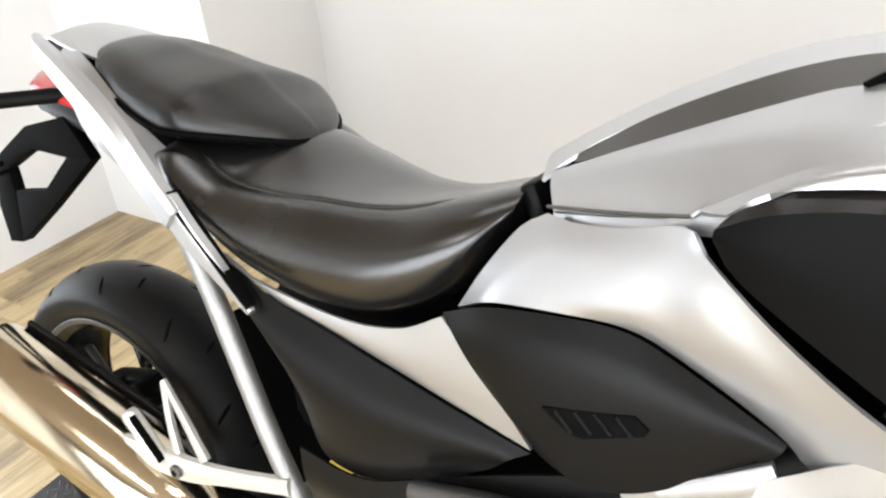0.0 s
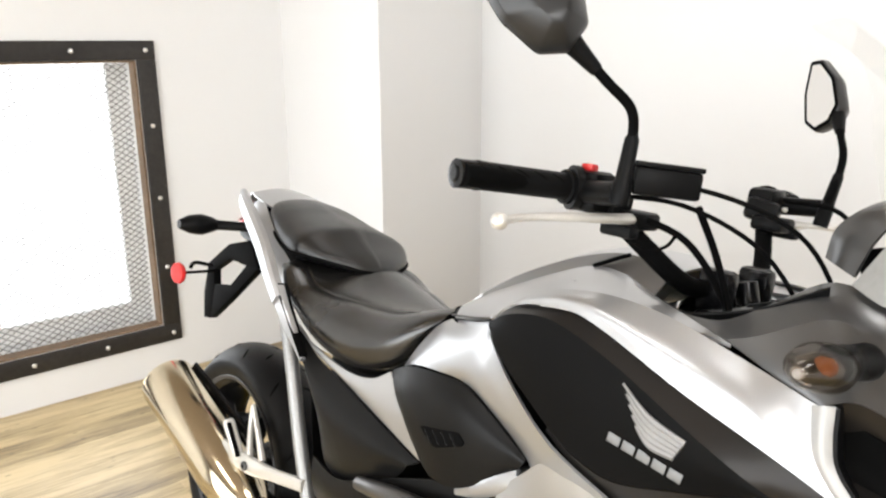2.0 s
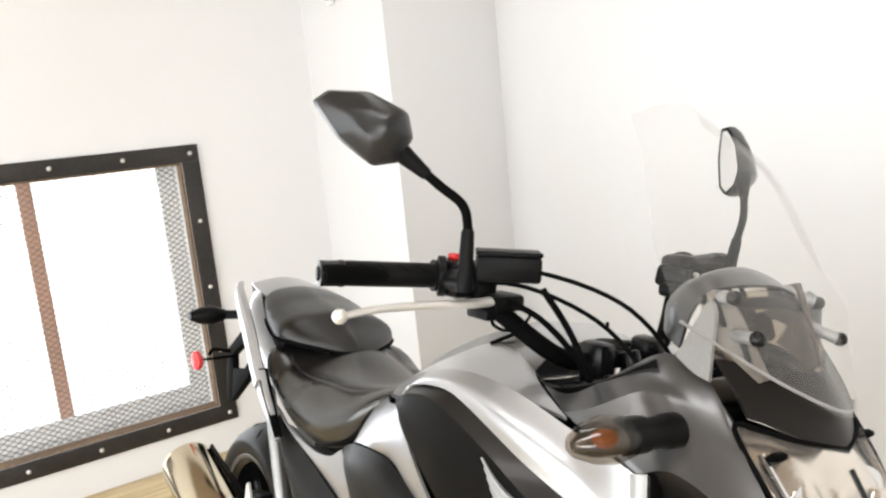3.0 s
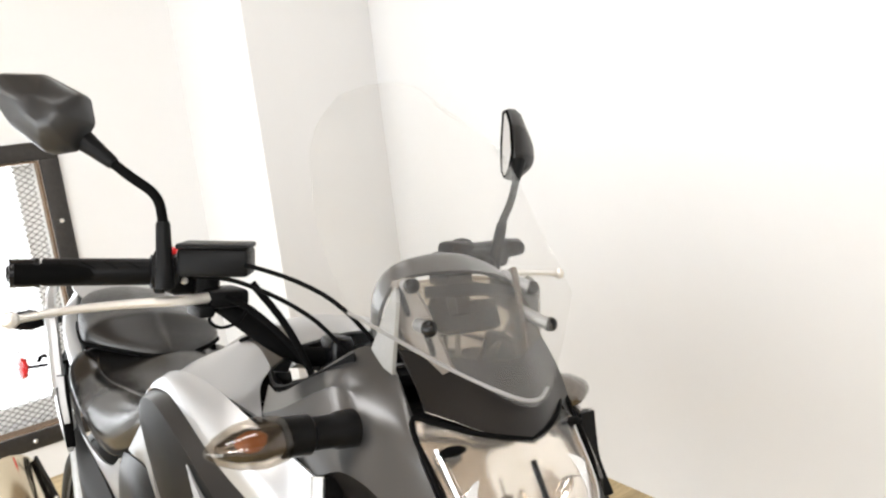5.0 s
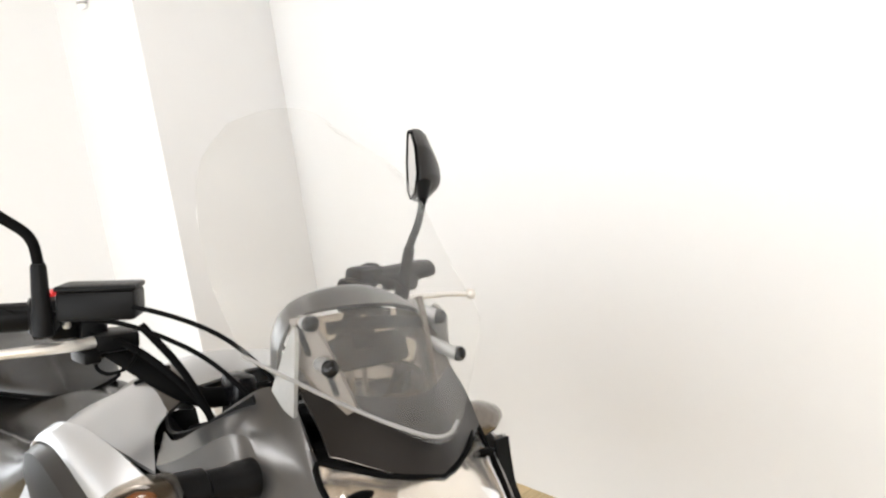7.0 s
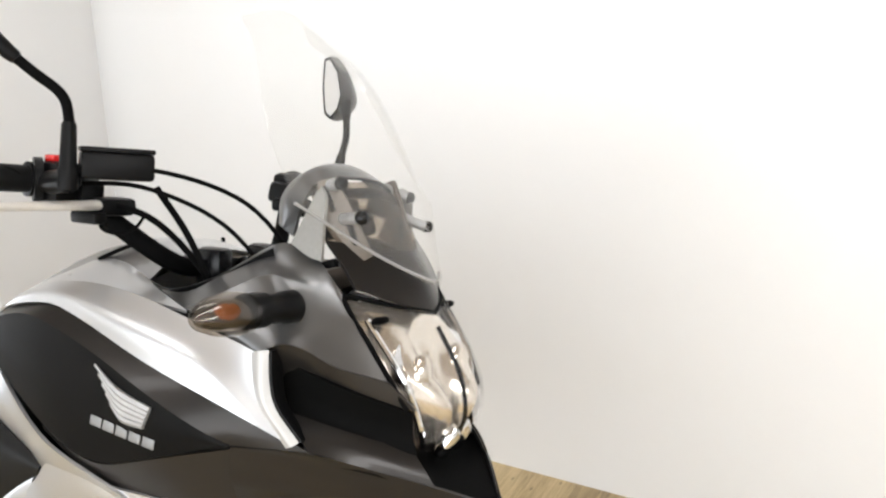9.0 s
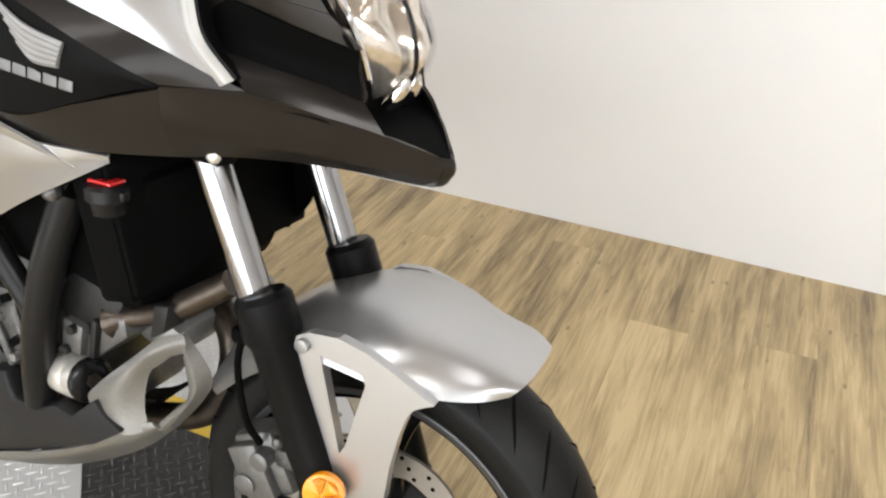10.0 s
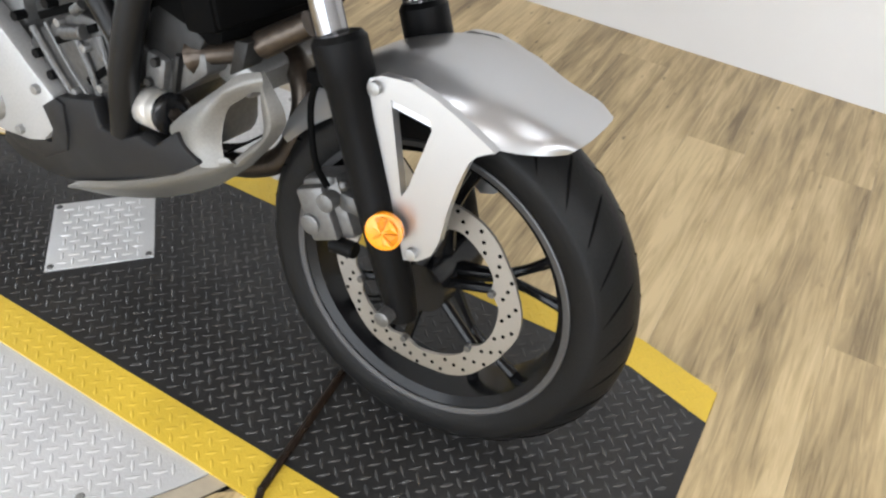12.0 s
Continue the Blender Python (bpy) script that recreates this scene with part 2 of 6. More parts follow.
BLACKPLATE = mat("black_tread_plate", (0.021, 0.0204, 0.0198), 0.34, 0, 0, 0.25, 240, 0.35, 0.6, spec=0.36)
# Lugs lighter than the plate: wear and their highlights put into the colour.
LUGBLACK = mat("worn_highlit_lugs", (0.072, 0.0708, 0.070), 0.26, 0.2, 0, 0.1, 200, 0.3, 0.3, spec=0.5)
CALIPER = mat("caliper_grey", (0.15, 0.148, 0.145), 0.42, 0.6, 0, 0.3, 150, 0.25, 0.3)
YELLOW = mat("yellow_tread_paint", (0.65, 0.45, 0.04), 0.46, 0, 0.05, 0.2, 240, 0.14, 0.25)
PLATE = mat("aluminium_tread_plate", (0.60, 0.605, 0.61), 0.44, 0.4, 0, 0.2, 240, 0.12, 0.18)
LUGPLATE = mat("aluminium_tread_lugs", (0.66, 0.665, 0.67), 0.38, 0.45, 0, 0.1, 200, 0.1, 0.1)
FRAMEBLACK = mat("window_steel", (0.026, 0.023, 0.021), 0.5, 0.3, 0, 0.5, 50, 0.5, 0.7)
RUSTY = mat("window_reveal", (0.20, 0.135, 0.085), 0.7, 0, 0, 0.5, 40, 0.35, 0.5)
MESH = mat("expanded_metal", (0.16, 0.15, 0.14), 0.5, 0.4)
POST = mat("brick_red_post", (0.55, 0.33, 0.24), 0.7, 0, 0, 0.2, 40, 0.15, 0.15)
# Glow for the assumed opening in the unseen south wall.
OUTSIDE = glow("unseen_window_glow", (1.0, 1.0, 1.0), 3.5)
OUTSIDE_YARD = glow("bright_yard", (1.0, 1.0, 1.0), 1.7)


# ---- geometry helpers ----
def arr(p):
    return np.array(p, float)


def spline(pts, n):
    """n points along a smooth curve through pts."""
    p = arr(pts)
    if len(p) == 2:
        return p[0] + (p[1] - p[0]) * np.linspace(0, 1, n)[:, None]
    d = np.concatenate([[0], np.cumsum(np.maximum(np.linalg.norm(np.diff(p, axis=0), axis=1), 1e-6) ** 0.5)])
    q = np.vstack([2 * p[0] - p[1], p, 2 * p[-1] - p[-2]])
    out = []
    for u in np.linspace(0, d[-1], n):
        i = min(max(int(np.searchsorted(d, u, side="right")) - 1, 0), len(p) - 2)
        t = (u - d[i]) / (d[i + 1] - d[i])
        a, b, c, e = q[i], q[i + 1], q[i + 2], q[i + 3]
        out.append(0.5 * (2 * b + (c - a) * t + (2 * a - 5 * b + 4 * c - e) * t * t + (3 * b - a - 3 * c + e) * t ** 3))
    return arr(out)


def mesh_of(name, verts, faces, material, smooth=35):
    me = bpy.data.meshes.new(name)
    me.from_pydata([tuple(map(float, v)) for v in verts], [], faces)
    me.validate()
    bm = bmesh.new()
    bm.from_mesh(me)
    bmesh.ops.recalc_face_normals(bm, faces=bm.faces)
    bm.to_mesh(me)
    bm.free()
    me.materials.append(material)
    if smooth:
        me.polygons.foreach_set("use_smooth", [True] * len(me.polygons))
        me.set_sharp_from_angle(angle=radians(smooth))
    return me


def put(name, vf, material, parent=None, label="", smooth=35):
    """Links one mesh (vertices, faces) as one object, a part where it has a parent."""
    ob = new(name, mesh_of(name, vf[0], vf[1], material, smooth))
    if parent is not None:
        ob.parent = parent
    return tagged(ob, label)


def join(*vfs):
    verts, faces = [], []
    for v, f in vfs:
        k = len(verts)
        verts += [tuple(p) for p in v]
        faces += [tuple(i + k for i in g) for g in f]
    return verts, faces


def flip(vf):
    return [(x, -y, z) for x, y, z in vf[0]], [tuple(reversed(f)) for f in vf[1]]


def moved(vf, m):
    return [tuple(m @ Vector(v)) for v in vf[0]], vf[1]


def grid_faces(m, n, k=0, close=False):
    w = n if close else n - 1
    return [(k + i * n + j, k + i * n + (j + 1) % n, k + (i + 1) * n + (j + 1) % n, k + (i + 1) * n + j) for i in range(m - 1) for j in range(w)]


def patch(curves, n=18, m=8, thick=0.004, out=(0, -1, 0.2), straight=False):
    """A panel through several 3D curves, with thickness; out: roughly the way its face looks."""
    rows = [spline(c, n) for c in curves]
    if straight:
        g = []
        per = max(1, m // (len(rows) - 1))
        for a, b in zip(rows[:-1], rows[1:]):
            for s in range(per):
                g.append(a + (b - a) * s / per)
        g.append(rows[-1])
        g = arr(g)
    else:
        g = np.stack([spline([r[j] for r in rows], m) for j in range(n)], axis=1)
    m = len(g)
    du, dv = np.gradient(g, axis=1), np.gradient(g, axis=0)
    nrm = np.cross(du, dv)
    nrm /= np.linalg.norm(nrm, axis=2, keepdims=True) + 1e-9
    if (nrm.reshape(-1, 3) @ arr(out)).sum() < 0:
        nrm = -nrm
    inner = g - nrm * thick
    verts = list(g.reshape(-1, 3)) + list(inner.reshape(-1, 3))
    k = m * n
    faces = grid_faces(m, n) + [tuple(reversed(f)) for f in grid_faces(m, n, k)]
    rim = [j for j in range(n)] + [i * n + n - 1 for i in range(1, m)] + [(m - 1) * n + j for j in range(n - 2, -1, -1)] + [i * n for i in range(m - 2, 0, -1)]
    faces += [(a, a + k, b + k, b) for a, b in zip(rim, rim[1:] + rim[:1])]
    return verts, faces


def loft(rings, cap=True, closed=True):
    """A closed skin over rings of equal length."""
    n = len(rings[0])
    verts = [tuple(p) for r in rings for p in r]
    faces = grid_faces(len(rings), n, 0, closed)
    if cap:
        faces += [tuple(range(n)), tuple(range((len(rings) - 1) * n, len(rings) * n))]
    return verts, faces


def tube(pts, radius, n=12, steps=None, flat=1.0, smooth=True):
    """A round (or flattened) bar along a smooth curve; radius may be a list, one for each given point."""
    steps = steps or (2 if len(pts) == 2 else 6 * (len(pts) - 1) + 1)
    c = spline(pts, steps) if smooth else arr(pts)
    steps = len(c)
    if isinstance(radius, (int, float)):
        rad = [radius] * steps
    else:
        rad = np.interp(np.linspace(0, 1, steps), np.linspace(0, 1, len(radius)), radius)
    tang = np.gradient(c, axis=0)
    up = arr((0.03, 0.02, 1.0))
    rings = []
    for p, t, r in zip(c, tang, rad):
        t = t / (np.linalg.norm(t) + 1e-9)
        if abs(t @ up) > 0.97:
            up = arr((1.0, 0.05, 0.0))
        s = np.cross(t, up)
        s /= np.linalg.norm(s)
        w = np.cross(s, t)
        up = w
        rings.append([p + r * (math.cos(a) * s + flat * math.sin(a) * w) for a in np.linspace(0, 2 * math.pi, n, endpoint=False)])
    return loft(rings)


def lathe(profile, n=48, centre=(0, 0, 0), axis="y"):
    """A turned form: profile of (radius, along); axis y, z or x."""
    rings = []
    for r, a in profile:
        ring = []
        for k in range(n):
            u, v = r * math.cos(2 * math.pi * k / n), r * math.sin(2 * math.pi * k / n)
            p = (u, a, v) if axis == "y" else (u, v, a) if axis == "z" else (a, u, v)
            ring.append((p[0] + centre[0], p[1] + centre[1], p[2] + centre[2]))
        rings.append(ring)
    return loft(rings, cap=profile[0][0] > 1e-4 and profile[0] != profile[-1])


def rod(a, b, profile, n=20):
    """A turned form from a to b: profile of (share of the length, radius)."""
    a, b = Vector(a), Vector(b)
    q = (b - a).to_track_quat("Z", "Y")
    v, f = lathe([(r, s * (b - a).length) for s, r in profile], n, axis="z")
    return [tuple(a + q @ Vector(p)) for p in v], f


def pin(a, b, r, n=16):
    return rod(a, b, [(0, r * 0.86), (0.04, r), (0.96, r), (1, r * 0.86)], n)


def box(size, bevel=0.003, m=None, seg=2):
    bm = bmesh.new()
    bmesh.ops.create_cube(bm, size=1, matrix=Matrix.Diagonal((*size, 1)))
    if bevel:
        bmesh.ops.bevel(bm, geom=bm.edges[:], offset=bevel, segments=seg, affect="EDGES", profile=0.5)
    bm.verts.index_update()
    v, f = [tuple(p.co) for p in bm.verts], [tuple(q.index for q in g.verts) for g in bm.faces]
    bm.free()
    return moved((v, f), m) if m is not None else (v, f)


def slab(outline, y0, y1, bevel=0.002):
    """A plate cut to an outline in the x-z plane, from y0 to y1."""
    bm = bmesh.new()
    vs = [bm.verts.new((x, y0, z)) for x, z in outline]
    f = bm.faces.new(vs)
    r = bmesh.ops.extrude_face_region(bm, geom=[f])
    for e in r["geom"]:
        if isinstance(e, bmesh.types.BMVert):
            e.co.y = y1
    if bevel:
        bmesh.ops.bevel(bm, geom=bm.edges[:], offset=bevel, segments=2, affect="EDGES", profile=0.5)
    bmesh.ops.triangulate(bm, faces=[g for g in bm.faces if len(g.verts) > 4])
    bm.verts.index_update()
    out = [tuple(p.co) for p in bm.verts], [tuple(q.index for q in g.verts) for g in bm.faces]
    bm.free()
    return out


def ball(c, r, n=16, squash=(1, 1, 1)):
    rings = []
    for i in range(1, n // 2):
        a = math.pi * i / (n // 2)
        rings.append([(c[0] + squash[0] * r * math.sin(a) * math.cos(2 * math.pi * k / n), c[1] + squash[1] * r * math.sin(a) * math.sin(2 * math.pi * k / n), c[2] + squash[2] * r * math.cos(a)) for k in range(n)])
    return loft(rings)


# ---- the room ----
WX = -1.45                      # face of the window wall
CORNER = (WX, 0.965)            # window wall meets the boxed-out pier
PIER = (-0.72, 0.965)           # free corner of the pier
BEND = (-0.88, 1.632)           # pier meets the long wall
FAR = (4.6, 1.40)               # end of the long wall
CEILING = 2.75


def wall_run(name, a, b, h, thick, label, material=WALLPAINT):
    a, b = Vector((*a, 0)), Vector((*b, 0))
    d = (b - a).normalized()
    nrm = Vector((-d.y, d.x, 0)) * thick
    v = [a, b, b + nrm, a + nrm]
    verts = [(p.x, p.y, -0.02) for p in v] + [(p.x, p.y, h) for p in v]
    faces = [(0, 1, 2, 3), (4, 5, 6, 7), (0, 1, 5, 4), (1, 2, 6, 5), (2, 3, 7, 6), (3, 0, 4, 7)]
    return tagged(put(name, (verts, faces), material, None, "", 0), label, "wall", "", "structure")


wall_run("wall_north", FAR, BEND, CEILING, -0.12, "smooth glossy white painted long wall")
pier = [PIER, BEND, (-1.60, 1.66), (-1.60, 0.985), CORNER]
tagged(put("wall_pier", ([(x, y, z) for z in (-0.02, CEILING) for x, y in pier], [(0, 1, 2, 3, 4), (5, 6, 7, 8, 9)] + [(k, (k + 1) % 5, 5 + (k + 1) % 5, 5 + k) for k in range(5)]), WALLPAINT, None, "", 0), "white painted boxed-out pier beside the window", "wall", "", "structure")
wall_run("wall_east", (4.6, -3.6), FAR, CEILING, -0.12, "white painted wall closing the room")
# South wall and its opening are out of view, assumed from reflections.
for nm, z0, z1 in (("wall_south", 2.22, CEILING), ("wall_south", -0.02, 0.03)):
    tagged(put(nm, box((6.05, 0.12, z1 - z0), 0, pose(1.575, -3.66, (z0 + z1) / 2)), BACKWALL, None, "", 0), "unseen tan wall round an assumed wide shop window", "wall", "", "structure")
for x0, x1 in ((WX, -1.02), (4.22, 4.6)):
    tagged(put("wall_south", box((x1 - x0, 0.12, 2.19), 0, pose((x0 + x1) / 2, -3.66, 1.125)), BACKWALL, None, "", 0), "unseen tan wall round an assumed wide shop window", "wall", "", "structure")
# Glowing panel added behind the assumed south opening.
tagged(put("backdrop", box((5.3, 0.02, 2.25), 0, pose(1.6, -3.72, 1.125)), OUTSIDE, None, "", 0), "glowing panel behind the assumed shop window, out of view", "backdrop", "", "structure")

# window wall, in four pieces round the opening
WY0, WY1, WZ0, WZ1 = -1.25, 0.325, 0.215, 1.315
for nm, y0, y1, z0, z1 in (("wall_west", -3.6, WY0, -0.02, CEILING), ("wall_west", WY1, 0.99, -0.02, CEILING), ("wall_west", WY0, WY1, -0.02, WZ0), ("wall_west", WY0, WY1, WZ1, CEILING)):
    tagged(put(nm, box((0.16, y1 - y0, z1 - z0), 0, pose(WX - 0.08, (y0 + y1) / 2, (z0 + z1) / 2)), WALLPAINT, None, "", 0), "white painted wall with a mesh-covered window", "wall", "", "structure")
tagged(put("ceiling", box((6.4, 5.4, 0.1), 0, pose(1.5, -1.0, CEILING + 0.05)), CEIL, None, "", 0), "pale plain painted ceiling", "ceiling", "", "structure")

# window
window = tagged(new("window_1"), "black steel framed window covered with expanded metal mesh", "window", "", "structure")
window.location = (WX, (WY0 + WY1) / 2, WZ0)


def at_window(vf):
    return [(x - WX, y - (WY0 + WY1) / 2, z - WZ0) for x, y, z in vf[0]], vf[1]


FB = 0.072
for y0, y1, z0, z1 in ((WY0 - FB, WY1 + FB, WZ1, WZ1 + FB), (WY0 - FB, WY1 + FB, WZ0 - FB, WZ0), (WY1, WY1 + FB, WZ0, WZ1), (WY0 - FB, WY0, WZ0, WZ1)):
    put("window_frame", at_window(box((0.014, y1 - y0, z1 - z0), 0.002, pose(WX + 0.007, (y0 + y1) / 2, (z0 + z1) / 2))), FRAMEBLACK, window)
for y0, y1, z0, z1 in ((WY1 - 0.010, WY1 - 0.002, WZ0 + 0.01, WZ1 - 0.01), (WY0 + 0.002, WY0 + 0.01, WZ0 + 0.01, WZ1 - 0.01), (WY0 + 0.002, WY1 - 0.002, WZ0 + 0.002, WZ0 + 0.01), (WY0 + 0.002, WY1 - 0.002, WZ1 - 0.01, WZ1 - 0.002)):
    put("inner_frame", at_window(box((0.058, y1 - y0, z1 - z0), 0, pose(WX - 0.030, (y0 + y1) / 2, (z0 + z1) / 2))), RUSTY, window)
    put("window_reveal", at_window(box((0.099, y1 - y0, z1 - z0), 0, pose(WX - 0.1095, (y0 + y1) / 2, (z0 + z1) / 2))), WHITEREVEAL, window)
ys = [WY1 + FB / 2 - i * 0.273 for i in range(7)]
zs = [WZ1 + FB / 2 - i * (WZ1 - WZ0 + FB) / 4 for i in range(5)]
for y, z in [(y, WZ1 + FB / 2) for y in ys] + [(y, WZ0 - FB / 2) for y in ys] + [(WY1 + FB / 2, z) for z in zs[1:-1]]:
    put("bolt", at_window(lathe([(0.001, 0.009), (0.005, 0.008), (0.0085, 0.0045), (0.0095, 0.0)], 14, (WX + 0.0135, y, z), "x")), ALUBR, window)
# expanded metal: one sheet of crossing strands
mv, mf = [], []
PY, PZ = 0.036, 0.012


def strand(a, b, w=0.0027):
    k = len(mv)
    d = Vector(b) - Vector(a)
    s = Vector((0, -d.z, d.y)).normalized() * w * 0.5
    for p in (Vector(a), Vector(b)):
        for q in (p + s, p - s):
            mv.append((q.x - 0.0012, q.y, q.z))
            mv.append((q.x + 0.0012, q.y, q.z))
    mf.extend([(k, k + 4, k + 6, k + 2), (k + 1, k + 3, k + 7, k + 5), (k, k + 1, k + 5, k + 4), (k + 2, k + 6, k + 7, k + 3)])


nz = int((WZ1 - WZ0 - 0.01) / PZ)
ny = int((WY1 - WY0 - 0.01) / PY)
for j in range(nz):
    for i in range(ny):
        y, z = WY0 + 0.008 + i * PY, WZ0 + 0.006 + j * PZ
        if j % 2 == 0:
            strand((WX - 0.062, y, z), (WX - 0.062, y + PY / 2, z + PZ))
            strand((WX - 0.062, y + PY, z), (WX - 0.062, y + PY / 2, z + PZ))
        else:
            strand((WX - 0.062, y + PY / 2, z), (WX - 0.062, y, z + PZ))
            strand((WX - 0.062, y + PY / 2, z), (WX - 0.062, y + PY, z + PZ))
tagged(put("expanded_mesh", at_window((mv, mf)), MESH, window, "", 0), "expanded steel mesh", "", "", "stuff")
for y in (WY1 - 0.045, WY0 + 0.045):
    put("sash", at_window(box((0.03, 0.07, WZ1 - WZ0 - 0.03), 0.003, pose(WX - 0.14, y, (WZ0 + WZ1) / 2))), WHITEREVEAL, window)
put("sill", at_window(box((0.03, WY1 - WY0 - 0.16, 0.07), 0.003, pose(WX - 0.14, (WY0 + WY1) / 2, WZ0 + 0.05))), WHITEREVEAL, window)
post = tagged(put("window_post", box((0.05, 0.055, 1.6), 0.004, pose(WX - 0.30, -0.26, 0.75)), POST), "brick-red upright post outside the window", "post", "", "structure")
sensor = tagged(new("wall_sensor"), "small white cylindrical sensor fixed to the wall", "sensor")
sensor.location = (-1.11, 0.943, 1.902)
sensor.rotation_euler = (0, 0, radians(-90))
put("sensor_body", lathe([(0.001, 0.0), (0.012, 0.002), (0.017, 0.010), (0.017, 0.10), (0.014, 0.112), (0.001, 0.114)], 20, axis="z"), WHITEREVEAL, sensor)
put("sensor_ring", lathe([(0.0168, 0.018), (0.0182, 0.020), (0.0182, 0.026), (0.0168, 0.028)], 20, axis="z"), LIGHTGREY, sensor)
put("sensor_bracket", box((0.010, 0.020, 0.05), 0.002, pose(-0.018, 0, 0.07)), LIGHTGREY, sensor)
tagged(put("backdrop", box((0.02, 4.0, 3.4), 0, pose(WX - 1.6, -0.5, 1.2)), OUTSIDE_YARD, None, "", 0), "overexposed white daylight outside the window", "backdrop", "", "structure")

# ---- the motorcycle ----
LEAN = 9.8
bike = tagged(new("motorcycle"), "silver and dark grey motorcycle leaning on its side stand", "motorcycle")
bike.rotation_euler = (radians(-LEAN), 0, 0)


def both(name, vf, material, parent=bike, label=""):
    """A part on the machine's right side and its twin on the left."""
    return put(name, vf, material, parent, label), put(name, flip(vf), material, parent, label)


CF = -0.02                       # the nose's own middle, as it stands turned a touch


def front_pair(name, vf, material, parent=bike, label=""):
    """A part of the nose and its twin about the nose's middle."""
    twin = [(x, 2 * CF - y, z) for x, y, z in vf[0]], [tuple(reversed(g)) for g in vf[1]]
    return put(name, vf, material, parent, label), put(name, twin, material, parent, label)


# seat
def seat_ring(x, wr, zr, zc, wl, zl):
    """The saddle's cross-section: crowned top, soft crease, full shoulder, tucked lower edge; lower on the far side."""
    w, h = wl - wr, zr - zl
    side = spline([(0, -y, z) for y, z in ((wr, zr), (wr + w * 0.42, zr - h * 0.05), (wr + w * 0.92, zr - h * 0.28), (wl + 0.007, zl + h * 0.42), (wl - 0.004, zl))], 14)[1:]
    us = np.linspace(0, 1, 9)
    fall = 0.018 + 0.034 * min(1.0, max(0.0, (x - 0.40) / 0.14))
    near = [(x, -wr * u, zc + (zr - zc) * u ** 1.5) for u in us] + [(x, p[1], p[2]) for p in side] + [(x, -wl + 0.02, zl - 0.012)]
    far = [(x, wr * u, zc + (zr - fall - zc) * u ** 2.2) for u in us] + [(x, -p[1], p[2] - fall) for p in side] + [(x, wl - 0.02, zl - 0.012 - fall)]
    return near + far[:0:-1]


def smooth_rings(table, maker, n):
    t = arr(table)
    rows = np.stack([spline([(r[0], r[k], 0) for r in t], n)[:, 1] for k in range(1, t.shape[1])], axis=1)
    xs = spline([(r[0], 0, 0) for r in t], n)[:, 0]
    return [maker(x, *row) for x, row in zip(xs, rows)]


SEAT = [
    (0.262, 0.104, 0.926, 0.934, 0.150, 0.906),
    (0.290, 0.116, 0.930, 0.942, 0.164, 0.894),
    (0.318, 0.126, 0.918, 0.938, 0.177, 0.877),
    (0.36, 0.132, 0.896, 0.936, 0.182, 0.850),
    (0.41, 0.132, 0.890, 0.925, 0.184, 0.825),
    (0.46, 0.130, 0.890, 0.910, 0.184, 0.808),
    (0.51, 0.126, 0.893, 0.897, 0.183, 0.798),
    (0.57, 0.121, 0.895, 0.888, 0.181, 0.794),
    (0.63, 0.114, 0.904, 0.893, 0.176, 0.800),
    (0.69, 0.100, 0.924, 0.912, 0.165, 0.824),
    (0.728, 0.088, 0.936, 0.926, 0.148, 0.862),
    (0.752, 0.076, 0.943, 0.934, 0.116, 0.912),
]
seat_rings = smooth_rings(SEAT, seat_ring, 40)
saddle = put("seat", loft(seat_rings), VINYL, bike, "black vinyl rider seat")
# Bead added along the crease to shape its thin highlight line.
put("highlight_bead", tube([(r[8][0], r[8][1], r[8][2] - 0.0012) for r in seat_rings[5:33]], [0.001] + [0.0042] * 22 + [0.0038, 0.0034, 0.003, 0.002, 0.001], 8), VINYL, saddle)


def pad_ring(x, w, ztop, zlow):
    """A cushion's cross-section: a full round shoulder, lower on the far side."""
    pts = [(x, -w * math.sin(a) ** 0.85, zlow + (ztop - zlow) * max(0.0, math.cos(a)) ** 0.6) for a in np.linspace(0, math.pi / 2, 16)]
    pts.append((x, -w + 0.015, zlow - 0.010))
    return pts + [(x, -y, z + y * 0.14) for _, y, z in reversed(pts)]


PILLION = [
    (0.066, 0.060, 1.022, 1.008),
    (0.076, 0.090, 1.030, 1.004),
    (0.100, 0.112, 1.031, 0.997),
    (0.150, 0.128, 1.025, 0.975),
    (0.200, 0.138, 1.015, 0.957),
    (0.250, 0.144, 1.008, 0.944),
    (0.290, 0.147, 1.002, 0.942),
    (0.312, 0.144, 0.994, 0.941),
    (0.345, 0.128, 0.972, 0.937),
    (0.374, 0.098, 0.955, 0.930),
    (0.392, 0.060, 0.941, 0.924),
    (0.400, 0.026, 0.930, 0.922),
]
pad_rings = smooth_rings(PILLION, pad_ring, 40)
put("pillion_seat", loft(pad_rings), VINYL2, bike, "black textured pillion seat", 60)
put("seat_seam", tube([r[15] for r in pad_rings[6:]] + [r[18] for r in reversed(pad_rings[6:])], 0.0045, 8, smooth=False), MATTE, bike)
put("seat_bracket", moved(box((0.02, 0.20, 0.05), 0.006), pose(0.762, 0, 0.925, 0, -25, 0)), PLASTIC, bike)

